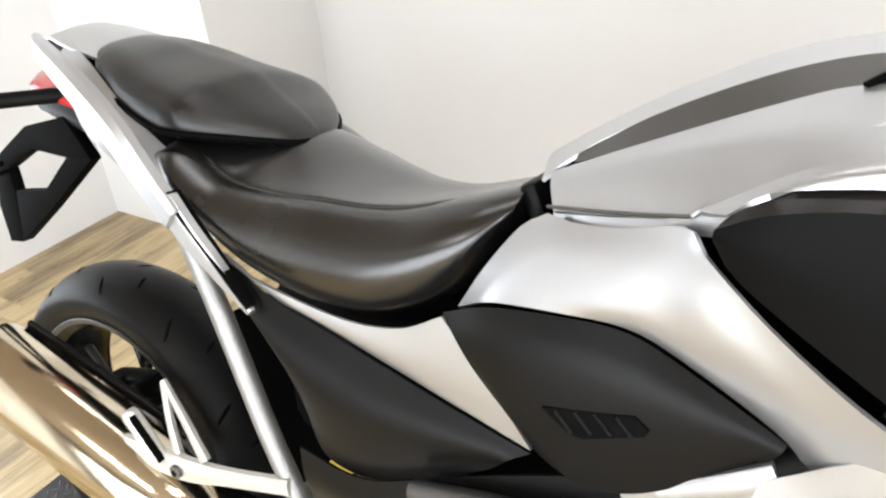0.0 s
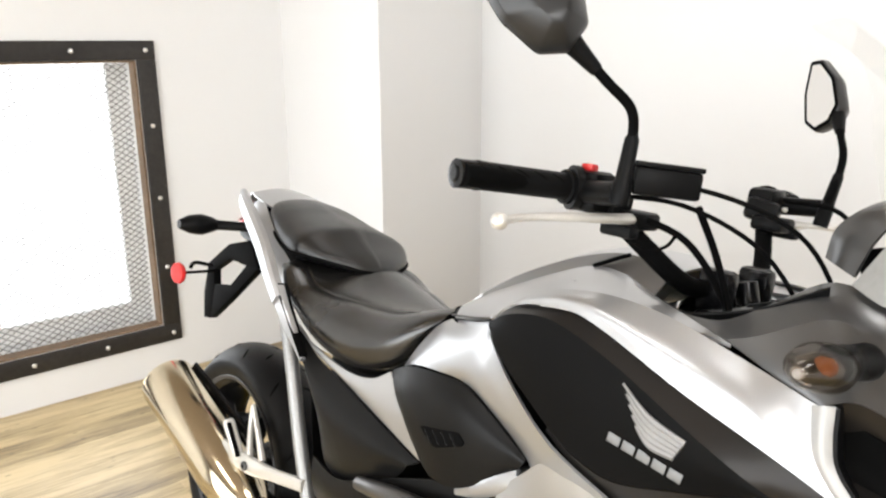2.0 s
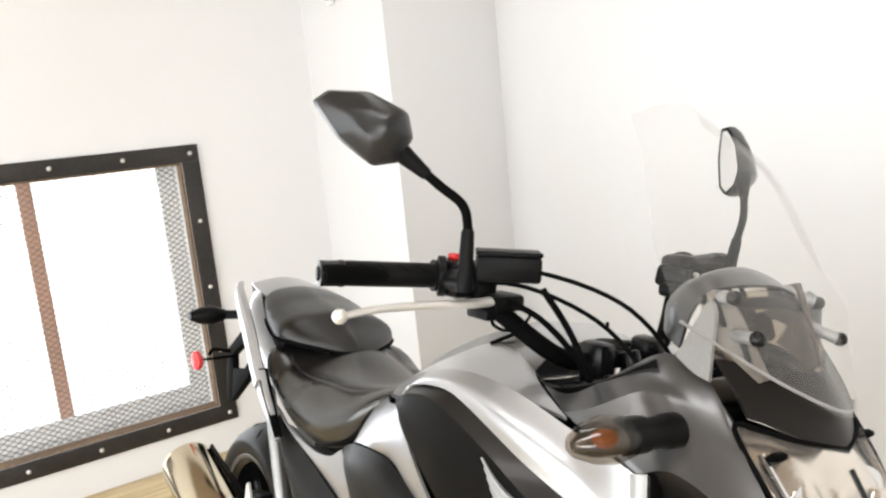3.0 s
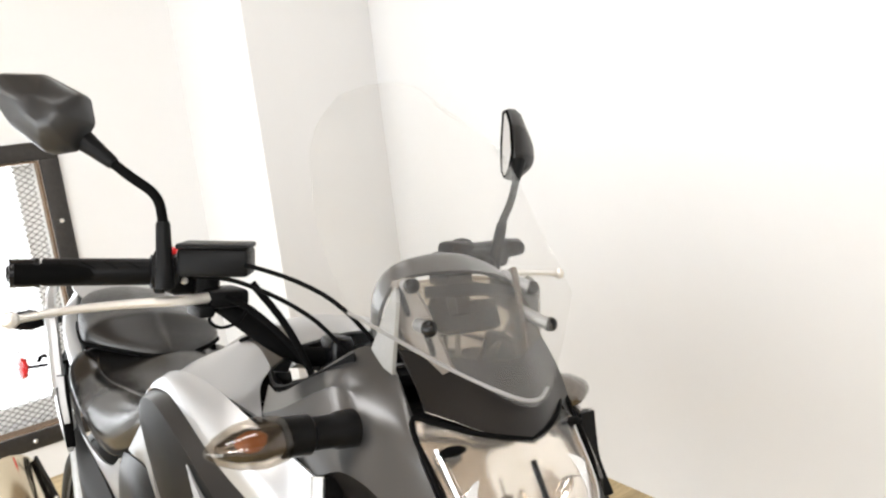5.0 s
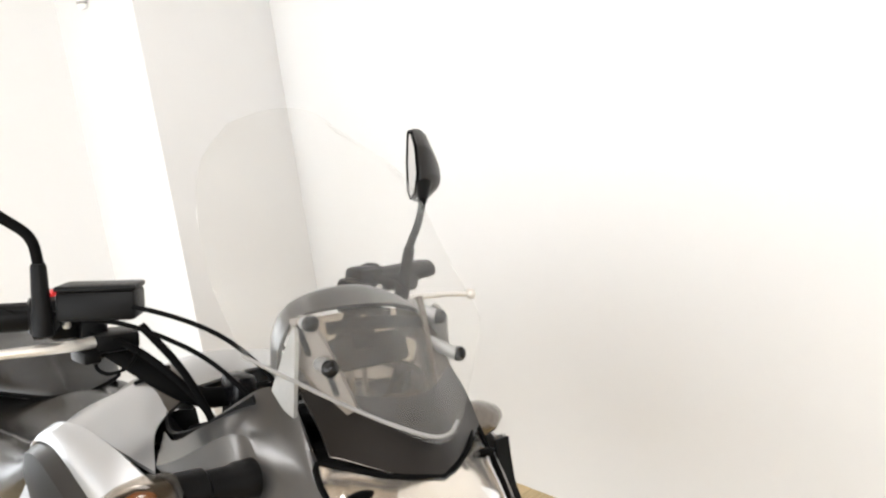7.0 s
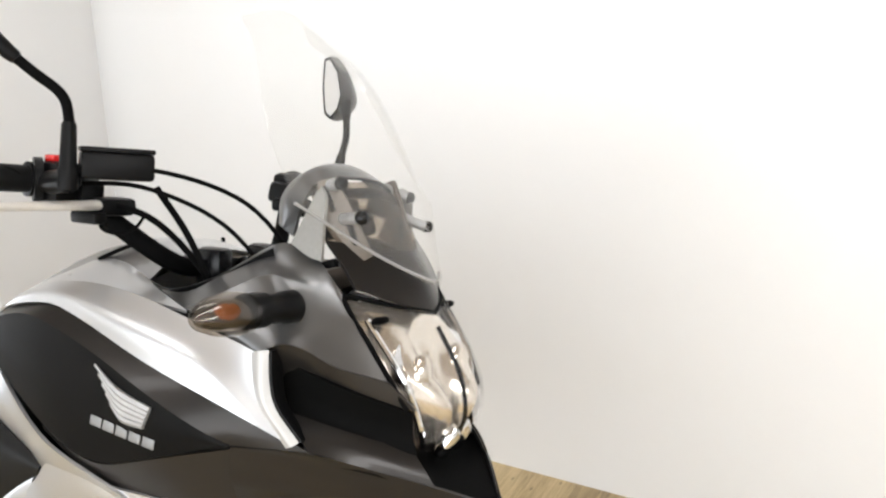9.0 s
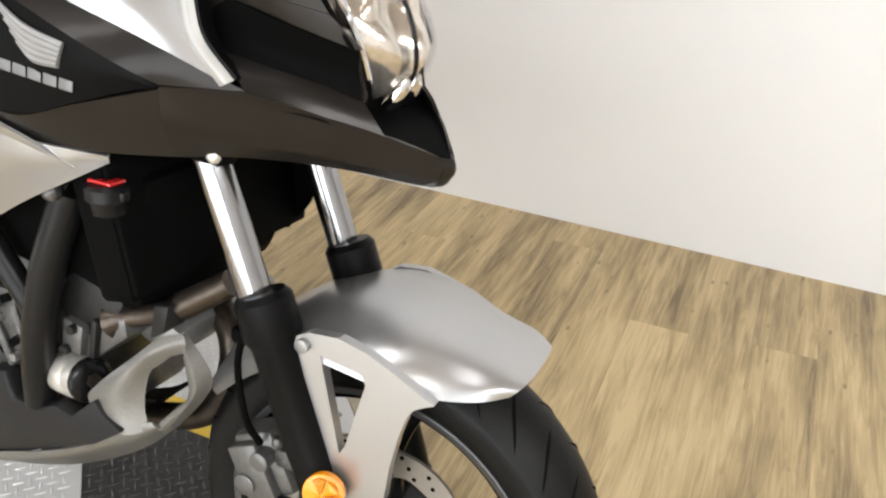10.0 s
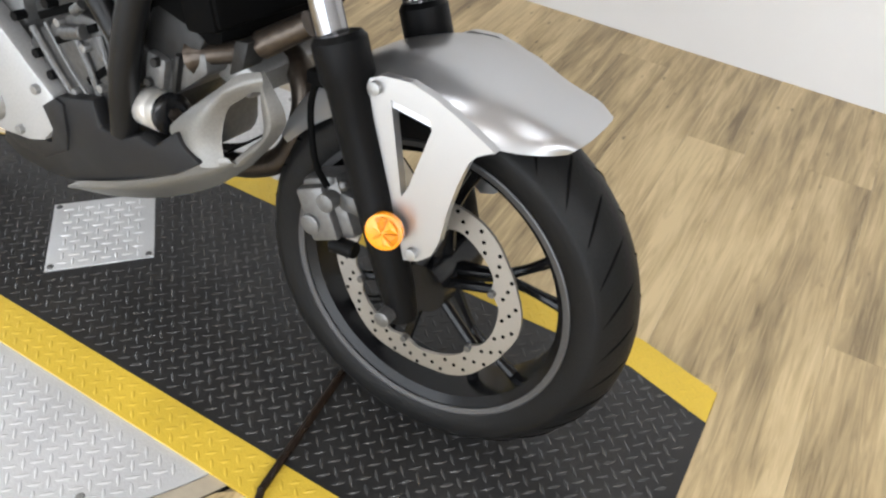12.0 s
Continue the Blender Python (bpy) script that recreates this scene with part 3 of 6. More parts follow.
# tail, grab rails
TC = patch([[(0.03, -0.092, 1.030), (0.10, -0.118, 1.012), (0.20, -0.138, 0.958), (0.30, -0.152, 0.915)], [(0.02, -0.115, 0.995), (0.10, -0.148, 0.975), (0.20, -0.165, 0.925), (0.30, -0.172, 0.885)], [(0.02, -0.095, 0.94), (0.10, -0.14, 0.92), (0.20, -0.155, 0.88), (0.30, -0.16, 0.85)]])
put("tail_cowl", TC, SILVER, bike, "silver tail cowl")
put("tail_cowl", moved(flip(TC), pose(0, -0.025, -0.035)), SILVER, bike, "silver tail cowl")
put("tail_top", patch([[(0.16, -0.100, 1.000), (0.15, 0.0, 1.010), (0.16, 0.100, 0.985)], [(0.05, -0.112, 1.024), (0.04, 0.0, 1.034), (0.05, 0.105, 1.004)], [(-0.005, -0.104, 1.032), (-0.035, 0.0, 1.040), (-0.005, 0.098, 1.012)], [(-0.030, -0.094, 1.012), (-0.070, 0.0, 1.012), (-0.030, 0.090, 0.995)], [(-0.025, -0.088, 0.965), (-0.075, 0.0, 0.955), (-0.025, 0.085, 0.955)]], 18, 16, out=(-1, 0, 1)), SILVER, bike, "silver tail top")
put("tail_core", box((0.28, 0.18, 0.08), 0.03, pose(0.12, 0, 0.935, 0, 17, 0)), MATTE, bike)


def bar(rings_spec):
    """A flat bar: centre points with height and width."""
    c = spline([r[:3] for r in rings_spec], 28)
    h = spline([(i, r[3], r[4]) for i, r in enumerate(rings_spec)], 28)
    t = np.gradient(c, axis=0)
    rings = []
    for p, d, (_, hh, ww) in zip(c, t, h):
        d = d / np.linalg.norm(d)
        side = arr((0, -1, 0)) - d * (arr((0, -1, 0)) @ d)
        side /= np.linalg.norm(side)
        up = np.cross(side, d)
        up = up if up[2] > 0 else -up
        rings.append([p + side * ww * a + up * hh * b for a, b in ((1, -0.6), (1, 0.6), (0.5, 1), (-0.5, 1), (-1, 0.6), (-1, -0.6), (-0.5, -1), (0.5, -1))])
    return loft(rings)


RAIL = bar([(0.045, -0.150, 1.035, 0.010, 0.007), (0.09, -0.170, 1.025, 0.017, 0.010), (0.17, -0.188, 0.995, 0.021, 0.012), (0.25, -0.200, 0.952, 0.021, 0.012), (0.31, -0.208, 0.905, 0.019, 0.012), (0.365, -0.214, 0.865, 0.016, 0.012)])
put("grab_rail", RAIL, SILVER, bike, "silver grab rail")
put("grab_rail", moved(flip(RAIL), pose(0, -0.065, -0.055)), SILVER, bike, "silver grab rail")
WEDGE = bar([(0.345, -0.208, 0.880, 0.018, 0.010), (0.385, -0.213, 0.848, 0.016, 0.010), (0.43, -0.215, 0.815, 0.011, 0.009), (0.478, -0.218, 0.778, 0.004, 0.005)])
put("rail_cover", WEDGE, SILVER, bike)
put("rail_cover", moved(flip(WEDGE), pose(0, -0.065, -0.055)), SILVER, bike)
put("rail_seam", bar([(0.350, -0.206, 0.893, 0.004, 0.012), (0.40, -0.211, 0.850, 0.0035, 0.011), (0.478, -0.217, 0.785, 0.003, 0.008)]), MATTE, bike)
both("peg_frame_tube", tube([(0.335, -0.185, 0.850), (0.39, -0.188, 0.745), (0.455, -0.190, 0.600), (0.505, -0.19, 0.50)], 0.0140), ALU, bike, "grey tubular subframe stay")
# tail lamp, signals, plate holder
lamp = put("tail_lamp", loft([[(x, w * math.cos(a), z + h * math.sin(a)) for a in np.linspace(0, 2 * math.pi, 20, endpoint=False)] for x, w, z, h in ((0.0, 0.08, 0.925, 0.018), (-0.05, 0.085, 0.935, 0.022), (-0.13, 0.072, 0.940, 0.022), (-0.175, 0.03, 0.946, 0.012))]), RED, bike, "red tail lamp")
put("tail_underside", box((0.24, 0.15, 0.05), 0.02, pose(-0.01, 0, 0.905, 0, 12, 0)), PLASTIC, bike)
for s in (-1, 1):
    pod = put("turn_signal", loft([[(-0.105 + w * math.cos(a), s * d, 0.934 + h * math.sin(a)) for a in np.linspace(0, 2 * math.pi, 18, endpoint=False)] for k, (d, w, h) in enumerate(((0.135, 0.012, 0.010), (0.15, 0.020, 0.018), (0.18, 0.030, 0.026), (0.21, 0.026, 0.022), (0.235, 0.012, 0.011)))]), PLASTIC, bike, "black rear turn signal pod")
    put("stalk", tube([(-0.04, s * 0.07, 0.940), (-0.10, s * 0.14, 0.934)], 0.012), PLASTIC, pod)
HOLDER = ([(0.005, 0.845), (-0.13, 0.735), (-0.235, 0.655), (-0.225, 0.752), (-0.135, 0.770), (-0.060, 0.838)], [(-0.235, 0.655), (-0.275, 0.648), (-0.288, 0.715), (-0.275, 0.80), (-0.235, 0.79), (-0.228, 0.752)], [(-0.275, 0.80), (-0.16, 0.875), (-0.05, 0.905), (0.005, 0.845), (-0.060, 0.838), (-0.150, 0.838), (-0.235, 0.79)])
put("plate_holder", join(*[slab(h, -0.075, -0.055, 0.001) for h in HOLDER]), MATTE, bike, "black plate holder with a triangular opening")
put("hook", tube([(-0.24, -0.08, 0.800), (-0.235, -0.13, 0.810), (-0.24, -0.14, 0.795)], 0.005), MATTE, bike)
refl = put("rear_reflector", lathe([(0.001, -0.008), (0.026, -0.006), (0.028, 0.0), (0.026, 0.005), (0.001, 0.006)], 20, (0, 0, 0)), RED, bike, "round red reflector")
refl.matrix_local = pose(-0.205, -0.185, 0.790, 0, 0, 12)
put("reflector_stem", tube([(-0.205, -0.18, 0.790), (-0.24, -0.075, 0.785)], 0.004), MATTE, bike)

# side covers
S1 = [(0.396, -0.197, 0.832), (0.466, -0.195, 0.806), (0.58, -0.193, 0.790), (0.66, -0.193, 0.800), (0.714, -0.194, 0.830)]
S2 = [(0.405, -0.196, 0.828), (0.48, -0.195, 0.797), (0.57, -0.194, 0.777), (0.68, -0.195, 0.768), (0.770, -0.200, 0.778)]
S3 = [(0.415, -0.191, 0.822), (0.486, -0.190, 0.787), (0.555, -0.189, 0.772), (0.655, -0.190, 0.749), (0.727, -0.194, 0.735), (0.822, -0.202, 0.720)]
put("silver_side_strip", patch([S1, S2, S3], 22, 7), SILVER, bike, "silver strip under the seat")
put("silver_side_strip", moved(flip(patch([S1, S2, S3], 22, 7)), pose(0, -0.03, -0.03)), SILVER, bike, "silver strip under the seat")
D1 = [(0.416, -0.190, 0.820), (0.486, -0.191, 0.785), (0.555, -0.192, 0.770), (0.655, -0.194, 0.747), (0.727, -0.198, 0.733), (0.822, -0.203, 0.717)]
D2 = [(0.436, -0.204, 0.788), (0.50, -0.210, 0.745), (0.58, -0.214, 0.712), (0.68, -0.214, 0.700), (0.80, -0.208, 0.703)]
D3 = [(0.487, -0.204, 0.742), (0.53, -0.208, 0.690), (0.58, -0.209, 0.650), (0.66, -0.207, 0.645), (0.78, -0.200, 0.68)]
D4 = [(0.512, -0.195, 0.706), (0.535, -0.199, 0.655), (0.56, -0.196, 0.600), (0.63, -0.193, 0.595), (0.74, -0.186, 0.645)]
both("side_cover", patch([D1, D2, D3, D4], 22, 12), SIDEPLASTIC, bike, "grained black plastic side cover")
both("lower_side_cover", patch([[(0.52, -0.200, 0.60), (0.62, -0.207, 0.60), (0.74, -0.206, 0.655), (0.86, -0.200, 0.705), (1.0, -0.19, 0.745)], [(0.53, -0.205, 0.56), (0.63, -0.210, 0.565), (0.74, -0.208, 0.61), (0.86, -0.200, 0.66), (1.0, -0.19, 0.70)], [(0.54, -0.190, 0.51), (0.63, -0.196, 0.52), (0.74, -0.195, 0.56), (0.86, -0.19, 0.61), (1.0, -0.18, 0.66)]], 22, 8), SIDEPLASTIC, bike, "black lower engine cover")
both("side_pipe", tube([(0.70, -0.222, 0.632), (0.78, -0.226, 0.650), (0.90, -0.224, 0.672), (1.02, -0.216, 0.70)], [0.012, 0.017, 0.017, 0.015]), GUNMETAL)

# black knee panel with its vent, inside the silver cover
K1 = [(0.712, -0.188, 0.832), (0.765, -0.200, 0.857), (0.838, -0.207, 0.872), (0.903, -0.208, 0.875), (0.960, -0.206, 0.853), (1.036, -0.202, 0.814)]
K2 = [(0.735, -0.200, 0.812), (0.78, -0.213, 0.826), (0.845, -0.220, 0.838), (0.91, -0.222, 0.838), (0.965, -0.217, 0.826), (1.034, -0.205, 0.808)]
K3 = [(0.763, -0.205, 0.785), (0.80, -0.216, 0.772), (0.855, -0.222, 0.772), (0.91, -0.222, 0.778), (0.965, -0.216, 0.786), (1.026, -0.204, 0.795)]
K4 = [(0.815, -0.205, 0.736), (0.84, -0.212, 0.724), (0.875, -0.214, 0.714), (0.92, -0.214, 0.722), (0.965, -0.210, 0.748), (1.016, -0.204, 0.790)]
VENT = [(0.838, 0.788), (0.843, 0.790), (0.922, 0.810), (0.935, 0.800), (0.932, 0.793), (0.880, 0.770), (0.866, 0.770)]
knee = both("knee_panel", patch([K1, K2, K3, K4], 24, 14), SIDEPLASTIC, bike, "black moulded knee panel with a vent")
for k, s in zip(knee, (1, -1)):
    vent = put("vent", slab(VENT, -0.2245 * 1.0, -0.219, 0.001) if s > 0 else flip(slab(VENT, -0.2245, -0.219, 0.001)), GROOVE, k)
    for i in range(4):
        f = tube([(0.852 + i * 0.018, -0.2246, 0.790 + i * 0.0046), (0.869 + i * 0.0175, -0.2246, 0.773 + i * 0.0055)], 0.0020, 6)
        put("louvre", f if s > 0 else flip(f), PLASTIC, k)

# silver cover over and round the knee panel, up to the tank shell
C0 = [(0.722, -0.176, 0.836), (0.745, -0.168, 0.880), (0.775, -0.155, 0.925), (0.80, -0.150, 0.942)]
C1 = [(0.765, -0.194, 0.860), (0.79, -0.190, 0.890), (0.815, -0.182, 0.925), (0.835, -0.172, 0.947)]
C2 = [(0.838, -0.206, 0.875), (0.85, -0.206, 0.895), (0.87, -0.201, 0.930), (0.885, -0.190, 0.958)]
C3 = [(0.905, -0.207, 0.878), (0.915, -0.215, 0.895), (0.925, -0.214, 0.935), (0.937, -0.205, 0.975)]
C4 = [(0.962, -0.205, 0.856), (0.97, -0.219, 0.870), (0.968, -0.226, 0.910), (0.958, -0.221, 0.960)]
C5 = [(1.034, -0.202, 0.817), (1.035, -0.220, 0.840), (1.030, -0.232, 0.872), (1.022, -0.236, 0.915)]
C6 = [(1.055, -0.202, 0.790), (1.075, -0.220, 0.815), (1.095, -0.236, 0.845), (1.105, -0.246, 0.870)]
C7 = [(1.075, -0.195, 0.760), (1.12, -0.210, 0.785), (1.17, -0.224, 0.815), (1.20, -0.232, 0.832)]
C8 = [(1.095, -0.185, 0.725), (1.15, -0.195, 0.755), (1.20, -0.205, 0.785), (1.238, -0.212, 0.805)]
both("side_shell", patch([C0, C1, C2, C3, C4, C5, C6, C7, C8], 12, 34), SILVER, bike, "silver painted side shell")
both("shell_lower", patch([[(1.0, -0.210, 0.757), (1.045, -0.218, 0.800), (1.10, -0.233, 0.842), (1.18, -0.231, 0.832), (1.285, -0.206, 0.824)], [(1.0, -0.214, 0.715), (1.06, -0.223, 0.755), (1.12, -0.229, 0.792), (1.19, -0.225, 0.806), (1.283, -0.204, 0.820)], [(1.0, -0.204, 0.666), (1.08, -0.206, 0.708), (1.15, -0.207, 0.748), (1.22, -0.205, 0.784), (1.280, -0.200, 0.815)]], 22, 8), SILVER, bike, "silver lower side shell")
both("silver_rim", bar([(1.036, -0.206, 0.786, 0.013, 0.007), (1.0, -0.208, 0.762, 0.013, 0.007), (0.96, -0.206, 0.735, 0.011, 0.006), (0.915, -0.204, 0.712, 0.005, 0.004)]), SILVER)

# tank shell on top
T0 = [(0.775, -0.090, 0.962), (0.85, -0.105, 1.000), (0.97, -0.112, 1.056), (1.03, -0.112, 1.078), (1.08, -0.112, 1.078), (1.135, -0.120, 1.062)]
T1 = [(0.790, -0.125, 0.958), (0.86, -0.145, 0.990), (0.97, -0.165, 1.040), (1.04, -0.170, 1.062), (1.10, -0.170, 1.068), (1.20, -0.165, 1.062)]
T2 = [(0.805, -0.150, 0.945), (0.88, -0.180, 0.965), (0.945, -0.208, 0.990), (1.03, -0.217, 1.040), (1.12, -0.220, 1.063), (1.29, -0.205, 1.052)]
put("tank_shell", patch([T0, T1, T2], 30, 12), SILVER, bike, "silver storage compartment lid")
put("tank_shell", flip(patch([T0, T1, T2], 30, 12)), SILVER, bike, "silver storage compartment lid")
TI = [(0.800, -0.086, 0.984), (0.87, -0.080, 1.030), (0.96, -0.074, 1.074), (1.03, -0.070, 1.096), (1.08, -0.070, 1.098), (1.13, -0.080, 1.086)]
both("lid_inlay", patch([[(0.80, -0.094, 0.976)] + T0[1:], TI], 30, 5, out=(0, -0.5, 1)), GUNMETAL, bike, "dark metallic lid inlay")
put("tank_spine", patch([[(0.765, -0.090, 0.952)] + TI, [(0.742, 0, 0.960), (0.80, 0, 1.000), (0.87, 0, 1.042), (0.96, 0, 1.086), (1.03, 0, 1.104), (1.08, 0, 1.105), (1.13, 0, 1.096)], [(x, -y, z) for x, y, z in [(0.765, -0.090, 0.952)] + TI]], 30, 12, out=(0, 0, 1)), SILVER, bike, "silver lid spine")
both("shell_seam", patch([[(0.800, -0.138, 0.932), (0.835, -0.158, 0.936), (0.885, -0.176, 0.947), (0.937, -0.192, 0.964), (0.972, -0.210, 0.974)], [(0.800, -0.136, 0.944), (0.835, -0.154, 0.950), (0.885, -0.172, 0.962), (0.937, -0.190, 0.982), (0.972, -0.212, 0.998)]], 20, 4), SILVER)
both("lid_edge", tube([(0.80, -0.152, 0.949), (0.88, -0.183, 0.968), (0.94, -0.208, 0.985)], 0.0018, 8), GUNMETAL)
both("lid_slot", tube([(1.030, -0.116, 1.078), (1.052, -0.100, 1.092), (1.066, -0.085, 1.101)], 0.0032, 6), MATTE)
both("silver_crease", tube([(0.94, -0.207, 0.985), (0.985, -0.185, 1.028), (1.05, -0.172, 1.062)], 0.003, 8), SILVER)

# dark shroud panel with the emblem

band_low = [(1.0, -0.232, 1.022), (1.09, -0.240, 1.040), (1.15, -0.242, 1.032), (1.26, -0.238, 0.994), (1.36, -0.220, 0.958), (1.43, -0.192, 0.923)]
band_top = [(0.945, -0.210, 0.992), (1.03, -0.220, 1.046), (1.12, -0.223, 1.068), (1.21, -0.220, 1.066), (1.30, -0.212, 1.045), (1.385, -0.194, 1.016)]

both("silver_band", patch([band_top, [(0.955, -0.222, 0.995), (1.03, -0.234, 1.038), (1.12, -0.240, 1.054), (1.23, -0.240, 1.032), (1.33, -0.226, 1.002), (1.392, -0.200, 0.966)], [(0.968, -0.229, 0.998)] + band_low], 30, 10), SILVER, bike, "silver shroud band")
R0 = [(0.968, -0.227, 0.995)] + [(x, y + 0.004, z - 0.002) for x, y, z in band_low[:-1]] + [(1.45, -0.182, 0.915)]
R1 = [(0.962, -0.232, 0.987), (1.00, -0.243, 1.009), (1.06, -0.250, 1.024), (1.115, -0.253, 1.020), (1.195, -0.252, 0.996), (1.275, -0.246, 0.961), (1.335, -0.232, 0.932), (1.368, -0.213, 0.914)]
R2 = [(0.962, -0.230, 0.978), (0.987, -0.236, 0.952), (1.074, -0.243, 0.903), (1.13, -0.243, 0.875), (1.195, -0.238, 0.863), (1.275, -0.235, 0.886), (1.335, -0.222, 0.904), (1.367, -0.212, 0.911)]
L2 = [(1.095, -0.2425, 0.890), (1.14, -0.2425, 0.870), (1.195, -0.2375, 0.861), (1.275, -0.2345, 0.884), (1.367, -0.2115, 0.909)]
R3 = [(1.090, -0.238, 0.882), (1.14, -0.230, 0.850), (1.204, -0.218, 0.827), (1.29, -0.205, 0.829), (1.355, -0.180, 0.831)]
# Facets of one shroud in separate tones for the light each catches.
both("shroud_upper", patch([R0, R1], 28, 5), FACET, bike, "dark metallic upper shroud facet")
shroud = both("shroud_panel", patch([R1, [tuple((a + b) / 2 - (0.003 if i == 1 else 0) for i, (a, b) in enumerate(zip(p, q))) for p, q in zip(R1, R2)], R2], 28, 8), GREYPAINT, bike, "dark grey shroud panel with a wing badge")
both("shroud_lower", patch([L2, R3], 28, 5), SHROUDLOW, bike, "lower shroud facet, toned brownish for the light on it")
# wing badge: five feathers and a base, with a row of letter-size bars below
for k, s in zip(shroud, (1, -1)):
    def badge(vf):
        return vf if s > 0 else flip(vf)

    def on_side(x, z):
        hi = [np.interp(x, [q[0] for q in R1], [q[k_] for q in R1]) for k_ in (1, 2)]
        lo = [np.interp(x, [q[0] for q in R2], [q[k_] for q in R2]) for k_ in (1, 2)]
        f = (hi[1] - z) / (hi[1] - lo[1])
        return hi[0] + (lo[0] - hi[0]) * f - 0.012 * f * (1 - f)
    for i in range(5):
        a = (1.200 + i * 0.0055, 0.984 - i * 0.0105)
        b = (1.281 - i * 0.0025, 0.944 - i * 0.0048)
        mid = ((a[0] + b[0]) / 2 - 0.004, (a[1] + b[1]) / 2 - 0.006)
        put("wing_feather", badge(tube([(a[0], on_side(*a) - 0.002, a[1]), (mid[0], on_side(*mid) - 0.003, mid[1]), (b[0], on_side(*b) - 0.001, b[1])], [0.0014, 0.0040, 0.0042], 6, flat=1.0)), LIGHTGREY, k)
    for i in range(5):
        x = 1.196 + i * 0.0195
        z = 0.9155 - i * 0.0028
        put("letter_bar", badge(moved(box((0.0160, 0.0014, 0.0115), 0.0004), pose(x, on_side(x, z) - 0.0010, z, 0, 10, 8))), LETTERGREY, k)

# beak and front cowl
B0 = [(1.45, -0.182, 0.915), (1.50, -0.140, 0.895), (1.56, -0.090, 0.870), (1.605, -0.034, 0.842)]
B1 = [(1.368, -0.213, 0.912), (1.44, -0.170, 0.888), (1.53, -0.108, 0.862), (1.607, -0.034, 0.834)]
B2 = [(1.362, -0.205, 0.874), (1.42, -0.165, 0.858), (1.52, -0.105, 0.838), (1.60, -0.035, 0.815)]
B3 = [(1.355, -0.180, 0.831), (1.42, -0.145, 0.834), (1.50, -0.095, 0.826), (1.580, -0.035, 0.806)]
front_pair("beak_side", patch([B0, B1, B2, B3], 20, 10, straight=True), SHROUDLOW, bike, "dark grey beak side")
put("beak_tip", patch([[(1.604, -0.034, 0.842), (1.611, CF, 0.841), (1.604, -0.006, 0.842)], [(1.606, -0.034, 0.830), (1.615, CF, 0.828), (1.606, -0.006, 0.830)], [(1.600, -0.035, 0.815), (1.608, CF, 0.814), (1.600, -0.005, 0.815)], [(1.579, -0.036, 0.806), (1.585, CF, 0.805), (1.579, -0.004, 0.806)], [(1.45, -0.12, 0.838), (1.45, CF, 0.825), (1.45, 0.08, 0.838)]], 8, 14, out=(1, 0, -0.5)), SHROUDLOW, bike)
put("beak_top", patch([[(1.606, -0.034, 0.8395), (1.606, -0.006, 0.8395)], [(1.555, -0.090, 0.866), (1.555, 0.05, 0.866)], [(1.50, -0.138, 0.892), (1.50, 0.098, 0.892)], [(1.44, -0.175, 0.905), (1.44, 0.135, 0.905)]], 6, 12, out=(0.5, 0, 1)), MATTE, bike)
G0 = [(1.19, -0.150, 1.058), (1.255, -0.165, 1.066), (1.300, -0.140, 1.098), (1.340, -0.108, 1.128), (1.395, -0.112, 1.118), (1.446, -0.124, 1.077)]
G1 = [(1.28, -0.200, 1.054), (1.31, -0.190, 1.066), (1.362, -0.165, 1.096), (1.390, -0.150, 1.092), (1.425, -0.140, 1.072), (1.470, -0.130, 1.045)]
G2 = [(1.383, -0.192, 1.012), (1.392, -0.190, 1.020), (1.412, -0.182, 1.028), (1.435, -0.172, 1.022), (1.465, -0.158, 1.006), (1.510, -0.126, 0.992)]
G3 = [(1.395, -0.170, 0.975), (1.405, -0.168, 0.985), (1.430, -0.165, 0.985), (1.455, -0.158, 0.977), (1.490, -0.142, 0.966), (1.537, -0.113, 0.958)]
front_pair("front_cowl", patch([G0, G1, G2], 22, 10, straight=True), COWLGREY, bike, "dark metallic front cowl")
# One cowl split at the crease; shade below it put into the tone.
front_pair("cowl_lower", patch([[(x, y + 0.001, z - 0.001) for x, y, z in G2], [(x, y + 0.010, z) for x, y, z in G3]], 22, 5), SHROUDLOW, bike, "lower cowl face, toned dark for its shaded underside")
front_pair("cowl_inner", patch([[(1.39, -0.17, 1.01), (1.46, -0.155, 0.985), (1.535, -0.108, 0.955)], [(1.40, -0.160, 0.965), (1.46, -0.138, 0.948), (1.53, -0.098, 0.930)], [(1.412, -0.165, 0.940), (1.472, -0.138, 0.922), (1.535, -0.094, 0.904)]], 12, 6), MATTE, bike)
# Ledge gets the lighter facet tone because light falls on it.
front_pair("beak_ledge", patch([[(1.412, -0.166, 0.948), (1.472, -0.138, 0.930), (1.530, -0.094, 0.908)], [(1.432, -0.178, 0.934), (1.488, -0.142, 0.914), (1.547, -0.094, 0.889)], [(1.45, -0.1825, 0.915), (1.50, -0.1405, 0.895), (1.56, -0.0905, 0.870)]], 12, 6), FACET, bike, "beak ledge under the scoop, toned as lit")
both("scoop_lip", patch([[(1.377, -0.1955, 1.015), (1.384, -0.199, 0.985), (1.394, -0.199, 0.958), (1.428, -0.193, 0.918)], [(1.391, -0.199, 1.020), (1.396, -0.202, 0.987), (1.405, -0.201, 0.959), (1.437, -0.194, 0.922)], [(1.400, -0.193, 1.021), (1.404, -0.195, 0.988), (1.413, -0.194, 0.960), (1.442, -0.188, 0.926)]], 14, 7), LIPSILVER, bike, "silver scoop lip")
